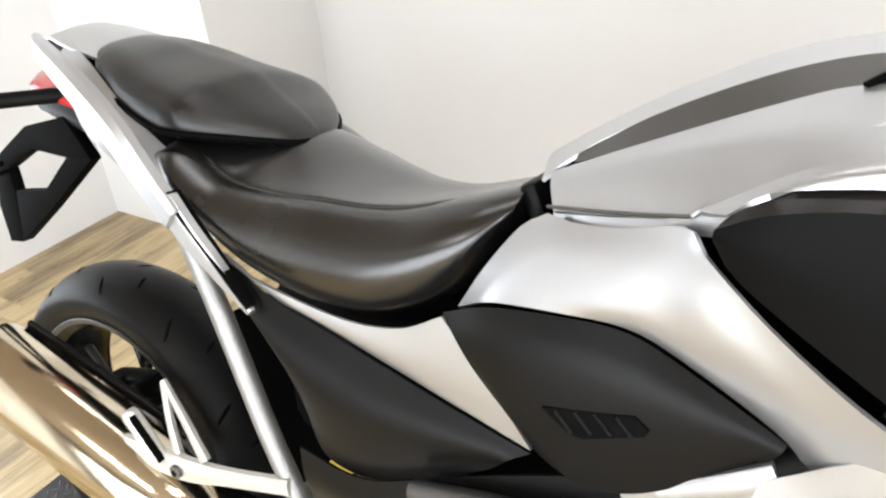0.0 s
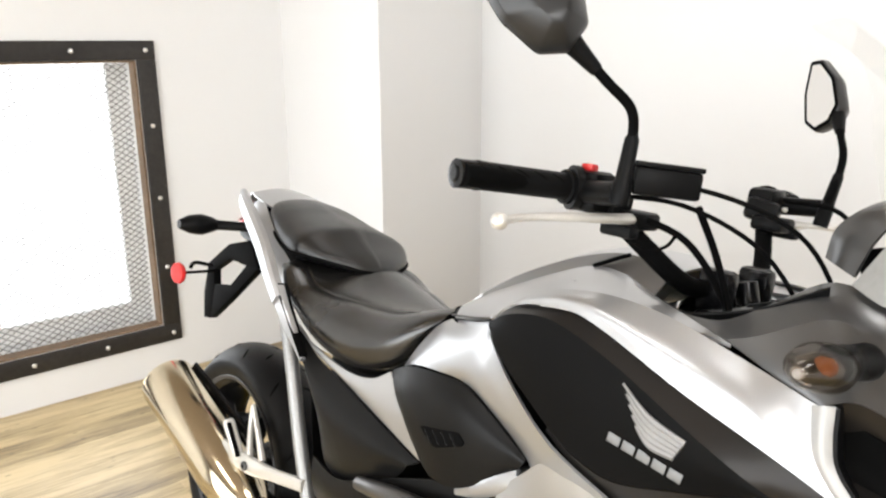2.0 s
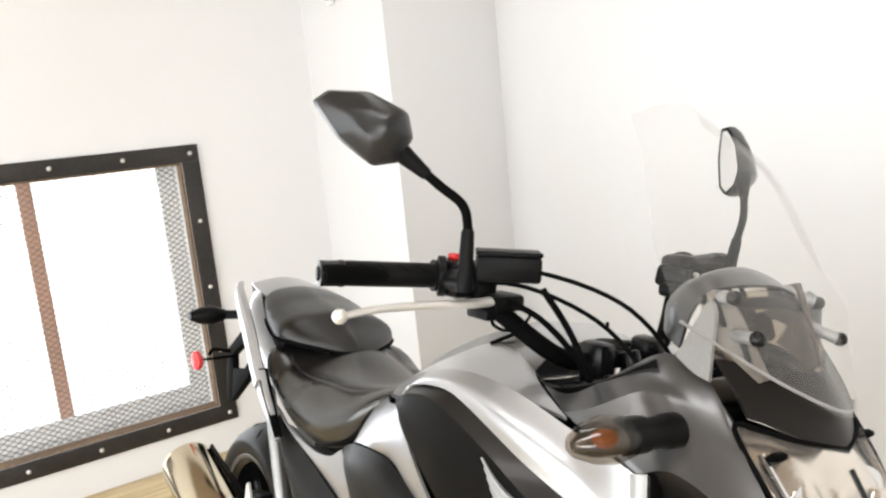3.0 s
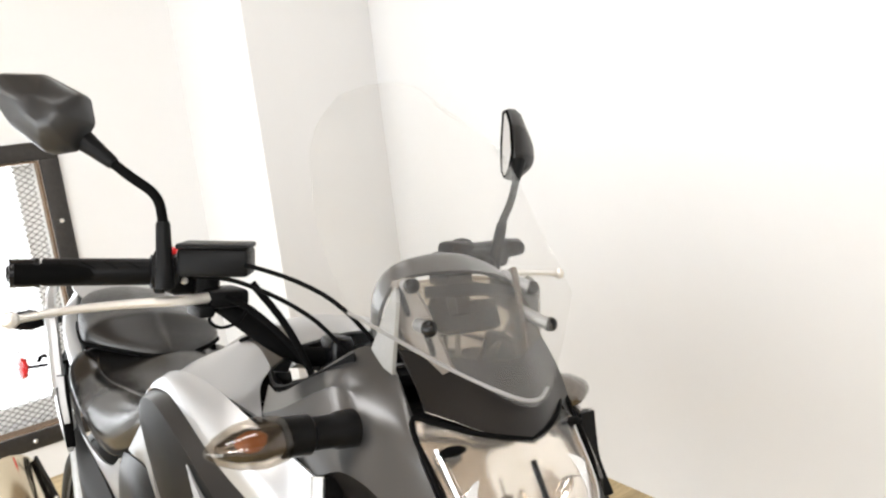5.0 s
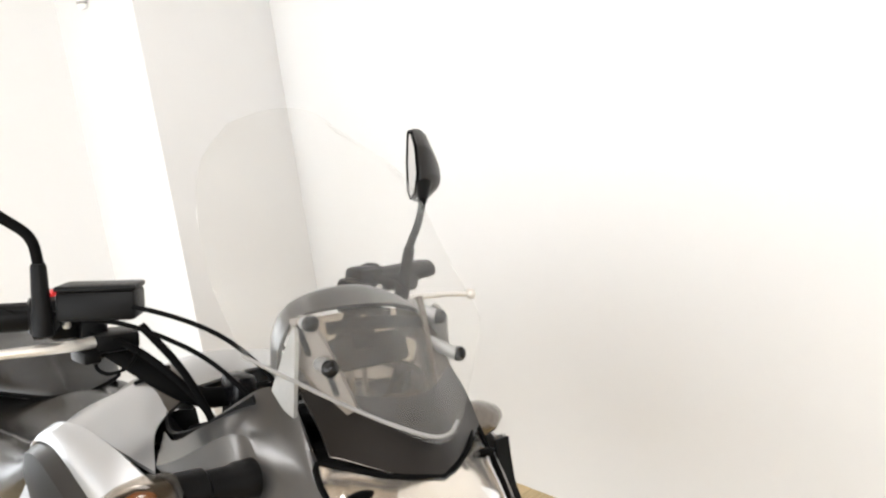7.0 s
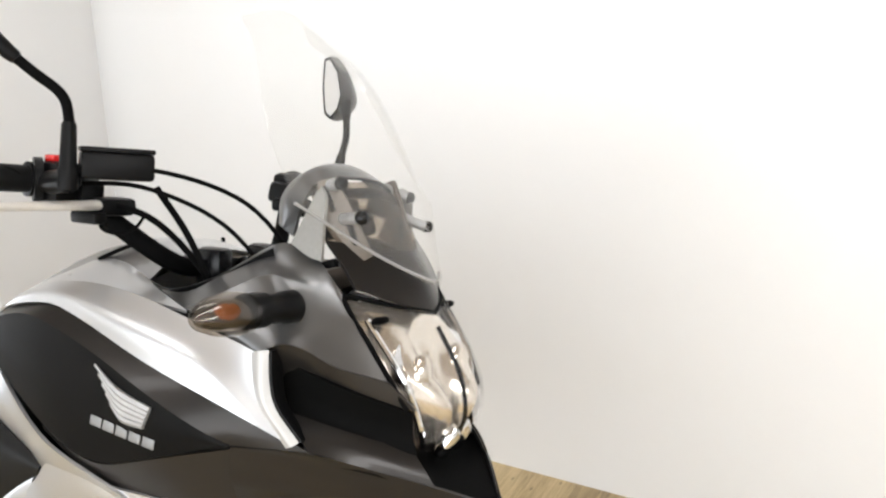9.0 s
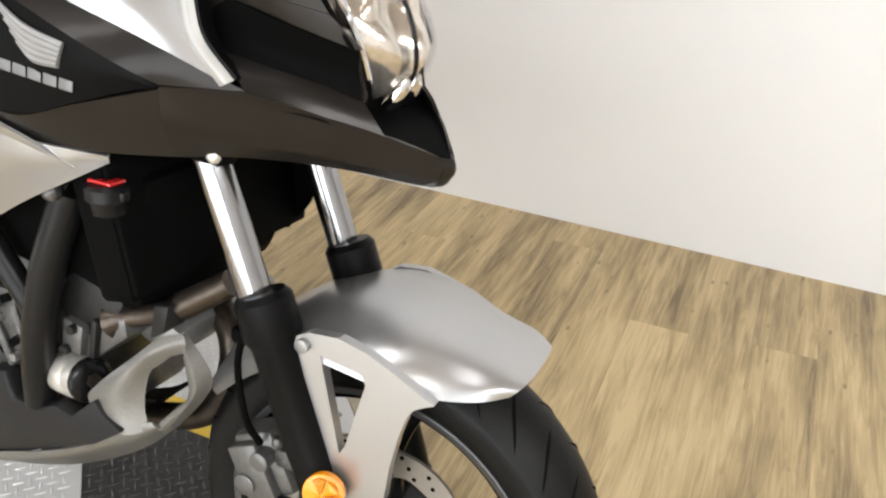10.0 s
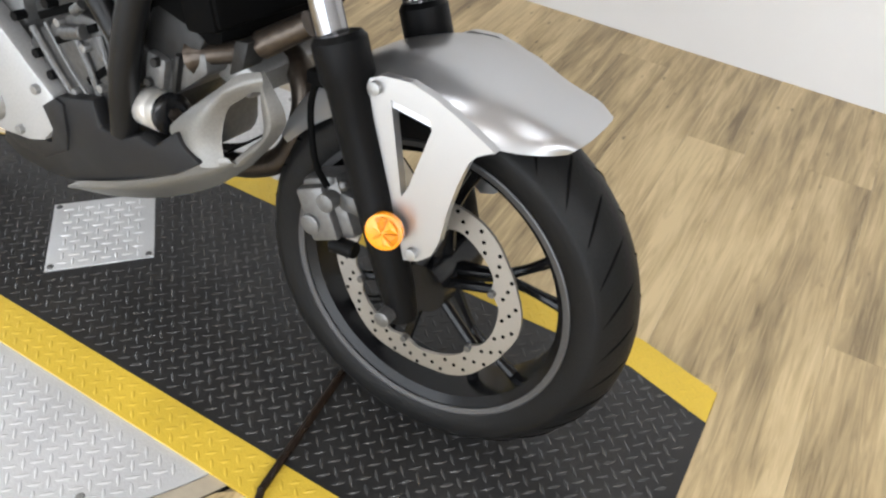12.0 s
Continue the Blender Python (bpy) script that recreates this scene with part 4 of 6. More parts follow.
both("scoop_throat", patch([[(1.400, -0.1935, 1.0205), (1.404, -0.1955, 0.9875), (1.413, -0.1945, 0.9595), (1.442, -0.1885, 0.9255)], [(1.397, -0.172, 1.019), (1.402, -0.174, 0.986), (1.410, -0.174, 0.958), (1.438, -0.172, 0.922)]], 14, 5), PLASTIC, bike)
put("front_core", box((0.22, 0.17, 0.16), 0.05, pose(1.36, CF, 0.96, 0, -10, 0)), MATTE, bike)
put("nose_core", box((0.12, 0.12, 0.12), 0.04, pose(1.43, CF, 0.90, 0, 10, 0)), MATTE, bike)

# headlight
def nose_row(pts):
    return pts + [(x, 2 * CF - y, z) for x, y, z in reversed(pts[:-1])]


H0 = nose_row([(1.450, -0.122, 1.074), (1.493, -0.075, 1.064), (1.512, CF, 1.058)])
H1 = nose_row([(1.495, -0.120, 1.015), (1.535, -0.070, 1.010), (1.550, CF, 1.008)])
H2 = nose_row([(1.530, -0.108, 0.962), (1.562, -0.060, 0.955), (1.574, CF, 0.952)])
H3 = nose_row([(1.523, -0.074, 0.924), (1.545, -0.046, 0.908), (1.552, CF, 0.900)])
H4 = nose_row([(1.514, -0.055, 0.893), (1.524, -0.038, 0.888), (1.530, CF, 0.886)])
head = put("headlight", patch([[(x - 0.026 - 0.022 * math.cos(9 * (y - CF) * 10) * (k > 0), CF + (y - CF) * 0.93, z) for x, y, z in c] for k, c in enumerate((H0, H1, H2, H3, H4))], 28, 18, out=(1, 0, 0.3)), HEADREF, bike, "faceted chrome headlight behind a clear lens")
put("lens", patch([H0, H1, H2, H3, H4], 24, 18, 0.003, (1, 0, 0.3)), LENS, head, "clear headlight lens").visible_shadow = False
for y in (CF - 0.058, CF + 0.058):
    bowl = put("reflector_bowl", lathe([(0.030, 0.0), (0.029, -0.010), (0.020, -0.026), (0.005, -0.034)], 24, axis="x"), CHROME, head)
    bowl.matrix_local = pose(1.512, y, 0.998, 0, -28, 0)
for q in (-1, 1):
    put("lamp_column", rod((1.552, CF + q * 0.013, 0.925), (1.534, CF + q * 0.020, 0.888), [(0, 0.006), (0.2, 0.011), (0.9, 0.010), (1, 0.007)], 14), CHROME, head)
    put("low_beam", ball((1.520, CF + q * 0.044, 0.988), 0.025, 18, (0.55, 0.85, 1.0)), HEADREF, head)
    put("tray_slot", ball((1.483, CF + q * 0.082, 1.052), 0.012, 10, (0.6, 1.4, 0.4)), MATTE, head)
put("headlight_divider", tube([(1.520, CF - 0.012, 1.040), (1.553, CF - 0.014, 0.99), (1.560, CF - 0.006, 0.94), (1.545, CF, 0.905)], 0.0030, 8), PLASTIC, head)
for q in (-1, 1):
    put("reflector_ridge", tube([(1.470, CF + q * 0.090, 1.052), (1.520, CF + q * 0.082, 0.985), (1.530, CF + q * 0.060, 0.930), (1.520, CF + q * 0.035, 0.900)], 0.004, 8), CHROME, head)
front_pair("headlight_seal", tube([(1.528, -0.110, 0.958), (1.494, -0.122, 1.014), (1.448, -0.125, 1.074), (1.462, -0.105, 1.074), (1.490, -0.070, 1.064), (1.508, CF, 1.054)], 0.0030, 8), MATTE)
for s in (-1, 1):
    y = -0.235 if s < 0 else 0.108
    xs_ = 1.405 if s < 0 else 1.395
    zs_ = 0.0 if s < 0 else -0.018
    pod = put("turn_signal", loft([[(xs_ + 0.88 * w * math.cos(a), y + s * d * 0.86, 1.070 + zs_ + 0.88 * h * math.sin(a)) for a in np.linspace(0, 2 * math.pi, 20, endpoint=False)] for d, w, h in ((0.0, 0.020, 0.016), (0.006, 0.029, 0.023), (0.03, 0.034, 0.026), (0.055, 0.029, 0.022), (0.078, 0.016, 0.013), (0.088, 0.005, 0.005))]), PODLENS if s < 0 else GREYLENS, bike, "clear front turn signal with an amber bulb" if s < 0 else "grey front turn signal")
    put("stalk", rod((xs_ + 0.002, s * 0.165 if s < 0 else 0.06, 1.066 + zs_), (xs_, y + s * 0.004, 1.070 + zs_), [(0, 0.0190), (0.25, 0.0180), (0.3, 0.0160), (0.62, 0.0160), (0.66, 0.019), (1, 0.019)]), PLASTIC, pod)
    if s < 0:
        put("amber_bulb", ball((xs_ + 0.005, y + s * 0.035, 1.073 + zs_), 0.012, 14, (1, 1.5, 0.9)), AMBER2, pod)
    put("pod_reflector", loft([[(xs_ - 0.004 + 0.86 * w * math.cos(a), y + s * d * 0.84, 1.068 + zs_ + 0.86 * h * math.sin(a)) for a in np.linspace(0, 2 * math.pi, 20, endpoint=False)] for d, w, h in ((0.002, 0.016, 0.012), (0.008, 0.022, 0.017), (0.03, 0.025, 0.018), (0.055, 0.020, 0.015), (0.076, 0.008, 0.007))]), GREYLENS, pod)

# windscreen group
VT = [(1.384, -0.108, 1.200), (1.406, -0.02, 1.206), (1.394, 0.056, 1.192)]
VM = [(1.414, -0.117, 1.138), (1.468, -0.02, 1.126), (1.424, 0.072, 1.134)]
VN = [(1.397, -0.116, 1.172), (1.440, -0.02, 1.172), (1.408, 0.066, 1.168)]
screen = put("inner_screen", patch([VT, VN, VM], 18, 10, 0.004, (1, 0, 1)), SMOKE, bike, "smoked inner windscreen")
screen.visible_shadow = False
put("screen_band", patch([[(1.397, -0.074, 1.1965), (1.413, -0.02, 1.199), (1.403, 0.046, 1.1885)], [(1.402, -0.076, 1.1855), (1.420, -0.02, 1.187), (1.408, 0.048, 1.178)]], 12, 3, 0.003, (1, 0, 1)), PLASTIC, screen)
put("headlight_hood", patch([VM, [(1.438, -0.114, 1.110), (1.492, -0.02, 1.086), (1.444, 0.078, 1.104)], [(1.456, -0.114, 1.086), (1.508, -0.02, 1.053), (1.462, 0.078, 1.074)]], 18, 8, 0.004, (1, 0, 1)), FACET, bike, "dark brownish grey headlight hood")
put("visor", patch([
    [(1.318, -0.086, 1.150), (1.325, -0.090, 1.185), (1.350, -0.082, 1.213), (1.352, -0.010, 1.221), (1.362, 0.045, 1.200), (1.352, 0.056, 1.165)],
    [(1.335, -0.100, 1.146), (1.345, -0.102, 1.185), (1.371, -0.090, 1.219), (1.370, -0.010, 1.226), (1.378, 0.052, 1.201), (1.368, 0.064, 1.160)],
    [(1.360, -0.110, 1.138), (1.374, -0.111, 1.180), (1.391, -0.095, 1.207), (1.403, -0.012, 1.210), (1.396, 0.054, 1.192), (1.392, 0.066, 1.155)]], 26, 9, 0.004, (0.2, 0, 1)), COWLGREY, bike, "dark grey instrument visor")
outer = put("windscreen", patch([[(1.412, -0.175, 1.181), (1.465, -0.090, 1.125), (1.510, -0.02, 1.088), (1.465, 0.060, 1.120), (1.412, 0.135, 1.178)], [(1.39, -0.195, 1.26), (1.43, -0.10, 1.25), (1.445, -0.02, 1.24), (1.41, 0.06, 1.245), (1.35, 0.14, 1.25)], [(1.36, -0.185, 1.345), (1.37, -0.10, 1.345), (1.365, -0.02, 1.345), (1.34, 0.06, 1.345), (1.29, 0.125, 1.345)], [(1.26, -0.10, 1.400), (1.27, -0.06, 1.415), (1.27, -0.02, 1.420), (1.26, 0.02, 1.415), (1.24, 0.06, 1.400)]], 24, 18, 0.003, (1, 0, 0.6)), CLEAR, bike, "tall clear windscreen, almost invisible")
outer.visible_shadow = False
put("screen_edge", tube([(1.412, -0.175, 1.181), (1.465, -0.090, 1.125), (1.500, -0.036, 1.097), (1.503, -0.008, 1.093), (1.494, 0.012, 1.099)], 0.0020, 6), LIGHTGREY, outer)
for s, yb in ((-1, -0.100), (1, 0.050)):
    back = 0.012 if s < 0 else 0.026
    turn = pose(1.43 - back, yb, 0, 0, 0, 30 if s < 0 else -24) @ pose(-1.43, -yb, 0)
    plate = put("screen_bracket", moved(slab([(1.403, 1.205), (1.422, 1.210), (1.441, 1.182), (1.472, 1.122), (1.448, 1.108), (1.411, 1.16)], yb - 0.003, yb + 0.003, 0.001), turn), BEIGE, bike, "slotted windscreen bracket")
    for sx, sz in ((1.418, 1.185), (1.446, 1.148)):
        put("slot", moved(moved(box((0.009, 0.0075, 0.034), 0.003), pose(0, 0, 0, 0, -22, 0)), turn @ pose(sx, yb, sz)), PLASTIC, plate)
    for bx, bz in ((1.414, 1.200), (1.444, 1.163)):
        bx -= back + 0.003
        put("screen_post", pin((bx - 0.006, yb, bz), (bx + 0.030, yb - 0.012 * (1 if s < 0 else -1.0), bz + (0.004 if s < 0 else -0.012)), 0.007), LIGHTGREY, plate)
        put("knob", ball((bx + 0.030, yb - 0.014 * (1 if s < 0 else -1.0), bz + (0.004 if s < 0 else -0.012)), 0.0085, 12), GLOSS, plate)
front_pair("screen_cheek", patch([[(1.362, -0.116, 1.130), (1.398, -0.113, 1.200)], [(1.392, -0.122, 1.118), (1.405, -0.116, 1.196)], [(1.413, -0.124, 1.114), (1.412, -0.120, 1.186)]], 8, 6), CHEEK, bike, "light grey screen cheek")
dash = put("instrument_panel", join(box((0.030, 0.104, 0.036), 0.006, pose(1.350, 0.012, 1.148, 0, -20, 0)), box((0.020, 0.022, 0.026), 0.004, pose(1.366, -0.002, 1.168, 0, -20, 0))), MATTE, bike, "black instrument housing")
for y in (-0.012, 0.006):
    put("dash_prong", tube([(1.356, y, 1.135), (1.364, y - 0.006, 1.115), (1.366, y - 0.004, 1.095)], 0.0032, 8), ALU, dash)
put("dash_tray", box((0.06, 0.085, 0.030), 0.006, pose(1.365, 0.022, 1.080, 0, -15, 0)), BEIGE, bike, "brownish plastic tray under the instruments")

# handlebar
BARZ, BX = 1.190, 1.06
stem = put("handlebar", tube([(1.050, -0.395, 1.190), (1.070, -0.25, 1.185), (1.10, -0.20, 1.165), (1.155, -0.11, 1.09), (1.165, -0.05, 1.075), (1.165, 0.05, 1.075), (1.155, 0.11, 1.09), (1.10, 0.20, 1.165), (1.070, 0.25, 1.185), (1.050, 0.395, 1.190)], 0.0125, 12), MATTE, bike, "black handlebar")
for s in (-1, 1):
    a, b = (1.043, s * 0.365, 1.190), (1.072, s * 0.245, 1.187)
    put("grip", rod(a, b, [(0, 0.0155), (0.02, 0.0165), (0.95, 0.0165), (0.96, 0.021), (1, 0.021)], 20), PLASTIC, stem, "ribbed black rubber grip")
    put("bar_end", rod((1.0375, s * 0.398, 1.190), (1.044, s * 0.367, 1.190), [(0, 0.012), (0.03, 0.0165), (0.8, 0.0165), (0.84, 0.0175), (1, 0.0175)], 20), GLOSS, stem)
    put("bar_end_cap", rod((1.037, s * 0.400, 1.190), (1.0385, s * 0.395, 1.190), [(0, 0.008), (0.3, 0.010), (1, 0.010)], 16), PLASTIC, stem)
    for i in range(4):
        t = 0.12 + i * 0.2
        p = Vector(a).lerp(Vector(b), t)
        q = Vector(a).lerp(Vector(b), t + 0.1)
        put("grip_rib", tube([(p.x + 0.010, p.y, p.z + 0.013), (q.x + 0.015, q.y, q.z + 0.006), (q.x + 0.014, q.y - s * 0.004, q.z - 0.006)], 0.0012, 6), MATTE, stem)
    sw = put("switch_housing", join(box((0.045, 0.045, 0.05), 0.010, pose(1.088, s * 0.218, 1.185)), box((0.05, 0.03, 0.035), 0.008, pose(1.10, s * 0.19, 1.175, 0, 10, s * 20)), pin((1.075, s * 0.245, 1.187), (1.08, s * 0.236, 1.187), 0.027)), PLASTIC, stem)
    if s < 0:
        put("stop_switch", box((0.018, 0.014, 0.01), 0.003, pose(1.085, -0.225, 1.213)), RED, sw, "red engine stop switch")
    put("screw", ball((1.118, s * 0.225, 1.18), 0.005, 10), ALUBR, sw)
    # lever
    lv = put("lever", tube([(1.128, s * 0.175, 1.160), (1.142, s * 0.23, 1.160), (1.125, s * 0.30, 1.158), (1.118, s * 0.36, 1.155), (1.128, s * 0.405, 1.152)], [0.010, 0.009, 0.0075, 0.0065, 0.006], 10, flat=0.7), ALUBR, stem, "silver brake lever" if s < 0 else "silver clutch lever")
    put("lever_ball", ball((1.130, s * 0.412, 1.152), 0.0095, 12), ALUBR, lv)
    put("lever_mount", join(box((0.05, 0.05, 0.022), 0.006, pose(1.125, s * 0.18, 1.158)), box((0.045, 0.02, 0.015), 0.004, pose(1.13, s * 0.21, 1.145))), PLASTIC, stem)
    if s < 0:
        line = [(1.165, -0.262, 1.215), (1.168, -0.266, 1.255), (1.165, -0.273, 1.283), (1.150, -0.297, 1.305), (1.130, -0.325, 1.332)]
    else:
        line = [(1.185, 0.212, 1.20), (1.188, 0.225, 1.245), (1.178, 0.250, 1.275), (1.160, 0.275, 1.300), (1.145, 0.292, 1.322)]
    ms = put("mirror_stem", tube(line, 0.0058, 10), MATTE, stem)
    put("stem_boot", rod(Vector(line[0]) - Vector((0.004, 0, 0.035)), line[1], [(0, 0.011), (0.3, 0.011), (0.34, 0.0095), (0.95, 0.008), (1, 0.0065)], 14), PLASTIC, ms)
    end, before = Vector(line[-1]), Vector(line[-2])
    put("mirror_neck", tube([before.lerp(end, 0.45), end, end + (end - before).normalized() * 0.020], [0.0075, 0.010, 0.013], 12), PLASTIC, ms)
    put("perch", pin((1.10, s * 0.24, 1.185), (1.16, s * 0.258, 1.19), 0.014), PLASTIC, stem)


def mirror(c, axis, fwd, label):
    """A pointed six-sided head: axis towards its tip, fwd from the glass to the housing's back."""
    c, axis, fwd = Vector(c), Vector(axis).normalized(), Vector(fwd)
    fwd = (fwd - axis * fwd.dot(axis)).normalized()
    side = fwd.cross(axis)
    side = side if side.z > 0 else -side
    outline = [(0.070, 0.002), (0.058, 0.022), (0.010, 0.040), (-0.042, 0.036), (-0.060, 0.012), (-0.056, -0.022), (-0.030, -0.038), (0.022, -0.026)]
    pts = []
    for (a, b), (a2, b2) in zip(outline, outline[1:] + outline[:1]):
        pts += [(a * 0.93 + a2 * 0.07, b * 0.93 + b2 * 0.07), ((a + a2) / 2, (b + b2) / 2), (a * 0.07 + a2 * 0.93, b * 0.07 + b2 * 0.93)]
    rings = []
    for d, k, sh in ((-0.003, 0.93, 0), (0.0, 1.0, 0), (0.010, 1.0, 0), (0.020, 0.90, -0.002), (0.036, 0.45, -0.014), (0.039, 0.30, -0.016)):
        rings.append([tuple(c + axis * (p[0] * k + sh) + side * (p[1] * k) + fwd * d) for p in pts])
    ob = put("mirror", loft(rings), MIRRORSHELL, stem, label, 28)
    g = [tuple(c + axis * p[0] * 0.86 + side * p[1] * 0.86 - fwd * 0.0035) for p in pts]
    rimline = [tuple(c + axis * p[0] * 0.925 + side * p[1] * 0.925 - fwd * 0.0040) for p in pts]
    put("bezel", tube(rimline + rimline[:1], 0.0026, 6, smooth=False), MATTE, ob)
    put("mirror_glass", loft([g, [tuple(Vector(p) - fwd * 0.0012) for p in g]]), MIRRORGLASS, ob, "", 0)


mirror((1.090, -0.368, 1.370), (-0.087, -0.080, 0.046), (0.75, -0.60, 0.15), "black angular rear-view mirror seen from behind its housing")
mirror((1.096, 0.318, 1.366), (-0.058, 0.039, 0.104), (0.45, 0.87, 0.0), "black angular rear-view mirror turned inwards")
# brake reservoir
res = put("brake_reservoir", box((0.080, 0.052, 0.032), 0.005, pose(1.172, -0.206, 1.208, 0, 0, 56)), PLASTIC, stem, "black brake fluid reservoir")
put("lid", box((0.081, 0.053, 0.006), 0.002, pose(1.172, -0.206, 1.2265, 0, 0, 56)), PLASTIC, res)
# cables and hoses
for pts, r in (
    ([(1.12, -0.215, 1.20), (1.22, -0.185, 1.205), (1.30, -0.13, 1.175), (1.335, -0.08, 1.11), (1.34, -0.05, 1.04)], 0.0028),
    ([(1.11, -0.225, 1.185), (1.20, -0.19, 1.185), (1.27, -0.13, 1.145), (1.31, -0.08, 1.07), (1.31, -0.06, 1.02)], 0.0028),
    ([(1.13, -0.19, 1.165), (1.19, -0.165, 1.145), (1.22, -0.12, 1.09), (1.25, -0.09, 1.02), (1.27, -0.06, 0.96)], 0.0042),
    ([(1.21, -0.18, 1.185), (1.22, -0.14, 1.13), (1.235, -0.11, 1.06), (1.26, -0.10, 0.98)], 0.0044),
    ([(1.12, 0.215, 1.195), (1.22, 0.18, 1.19), (1.29, 0.12, 1.13), (1.30, 0.07, 1.04)], 0.0036),
):
    put("cable", tube(pts, r, 8), MATTE, bike, "black control cable")
put("wire_loop", tube([(1.14, -0.19, 1.150), (1.145, -0.205, 1.135), (1.165, -0.20, 1.128), (1.18, -0.185, 1.135), (1.185, -0.175, 1.15)], 0.0022, 6), MATTE, bike)
clampm = put("triple_clamp", join(box((0.09, 0.26, 0.032), 0.010, pose(1.235, 0, 1.055, 0, -17, 0)), box((0.045, 0.03, 0.06), 0.008, pose(1.18, -0.05, 1.075)), box((0.045, 0.03, 0.06), 0.008, pose(1.18, 0.05, 1.075))), GLOSS, bike, "black top triple clamp")
for y in (-0.10, 0.10):
    put("fork_cap", pin((1.272, y, 1.06), (1.263, y, 1.085), 0.016), PLASTIC, clampm)
put("ignition", pin((1.20, 0, 1.06), (1.19, 0, 1.09), 0.015), GLOSS, clampm)
put("cockpit_floor", box((0.20, 0.24, 0.06), 0.02, pose(1.22, 0, 1.0)), MATTE, bike)
front_pair("cockpit_side", patch([[(1.13, -0.12, 1.064), (1.20, -0.145, 1.060), (1.28, -0.15, 1.085), (1.345, -0.126, 1.125)], [(1.14, -0.10, 1.03), (1.21, -0.12, 1.02), (1.28, -0.12, 1.03), (1.34, -0.10, 1.06)]], 14, 5, out=(0, 1, 0.5)), PLASTIC)

# front fork
CYF = -0.028
for s in (-1, 1):
    y = CYF + s * 0.100
    leg = put("fork_tube", pin((1.290, y, 1.00), (1.421, y, 0.650), 0.0215, 24), FORKCHROME, bike, "chromed fork tube")
    low = put("fork_slider", rod((1.424, y, 0.668), (1.563, y, 0.290), [(0, 0.030), (0.02, 0.036), (0.13, 0.036), (0.16, 0.031), (0.5, 0.030), (0.85, 0.026), (1, 0.021)], 24), PLASTIC, bike, "black fork slider")
    put("fork_clamp", join(pin((1.340, y, 0.895), (1.362, y, 0.835), 0.034), box((0.05, 0.03, 0.04), 0.008, pose(1.375, y + s * 0.015, 0.84))), MATTE, bike)
    put("clamp_bolt", ball((1.388, y - 0.03, 0.833), 0.009, 10), ALUBR, bike)
    put("axle_bolt", join(pin((1.550, y + s * 0.015, 0.305), (1.550, y + s * 0.042, 0.305), 0.012)), ENGINE, bike)
put("lower_clamp", box((0.11, 0.20, 0.04), 0.012, pose(1.345, CYF, 0.86, 0, -17, 0)), MATTE, bike)

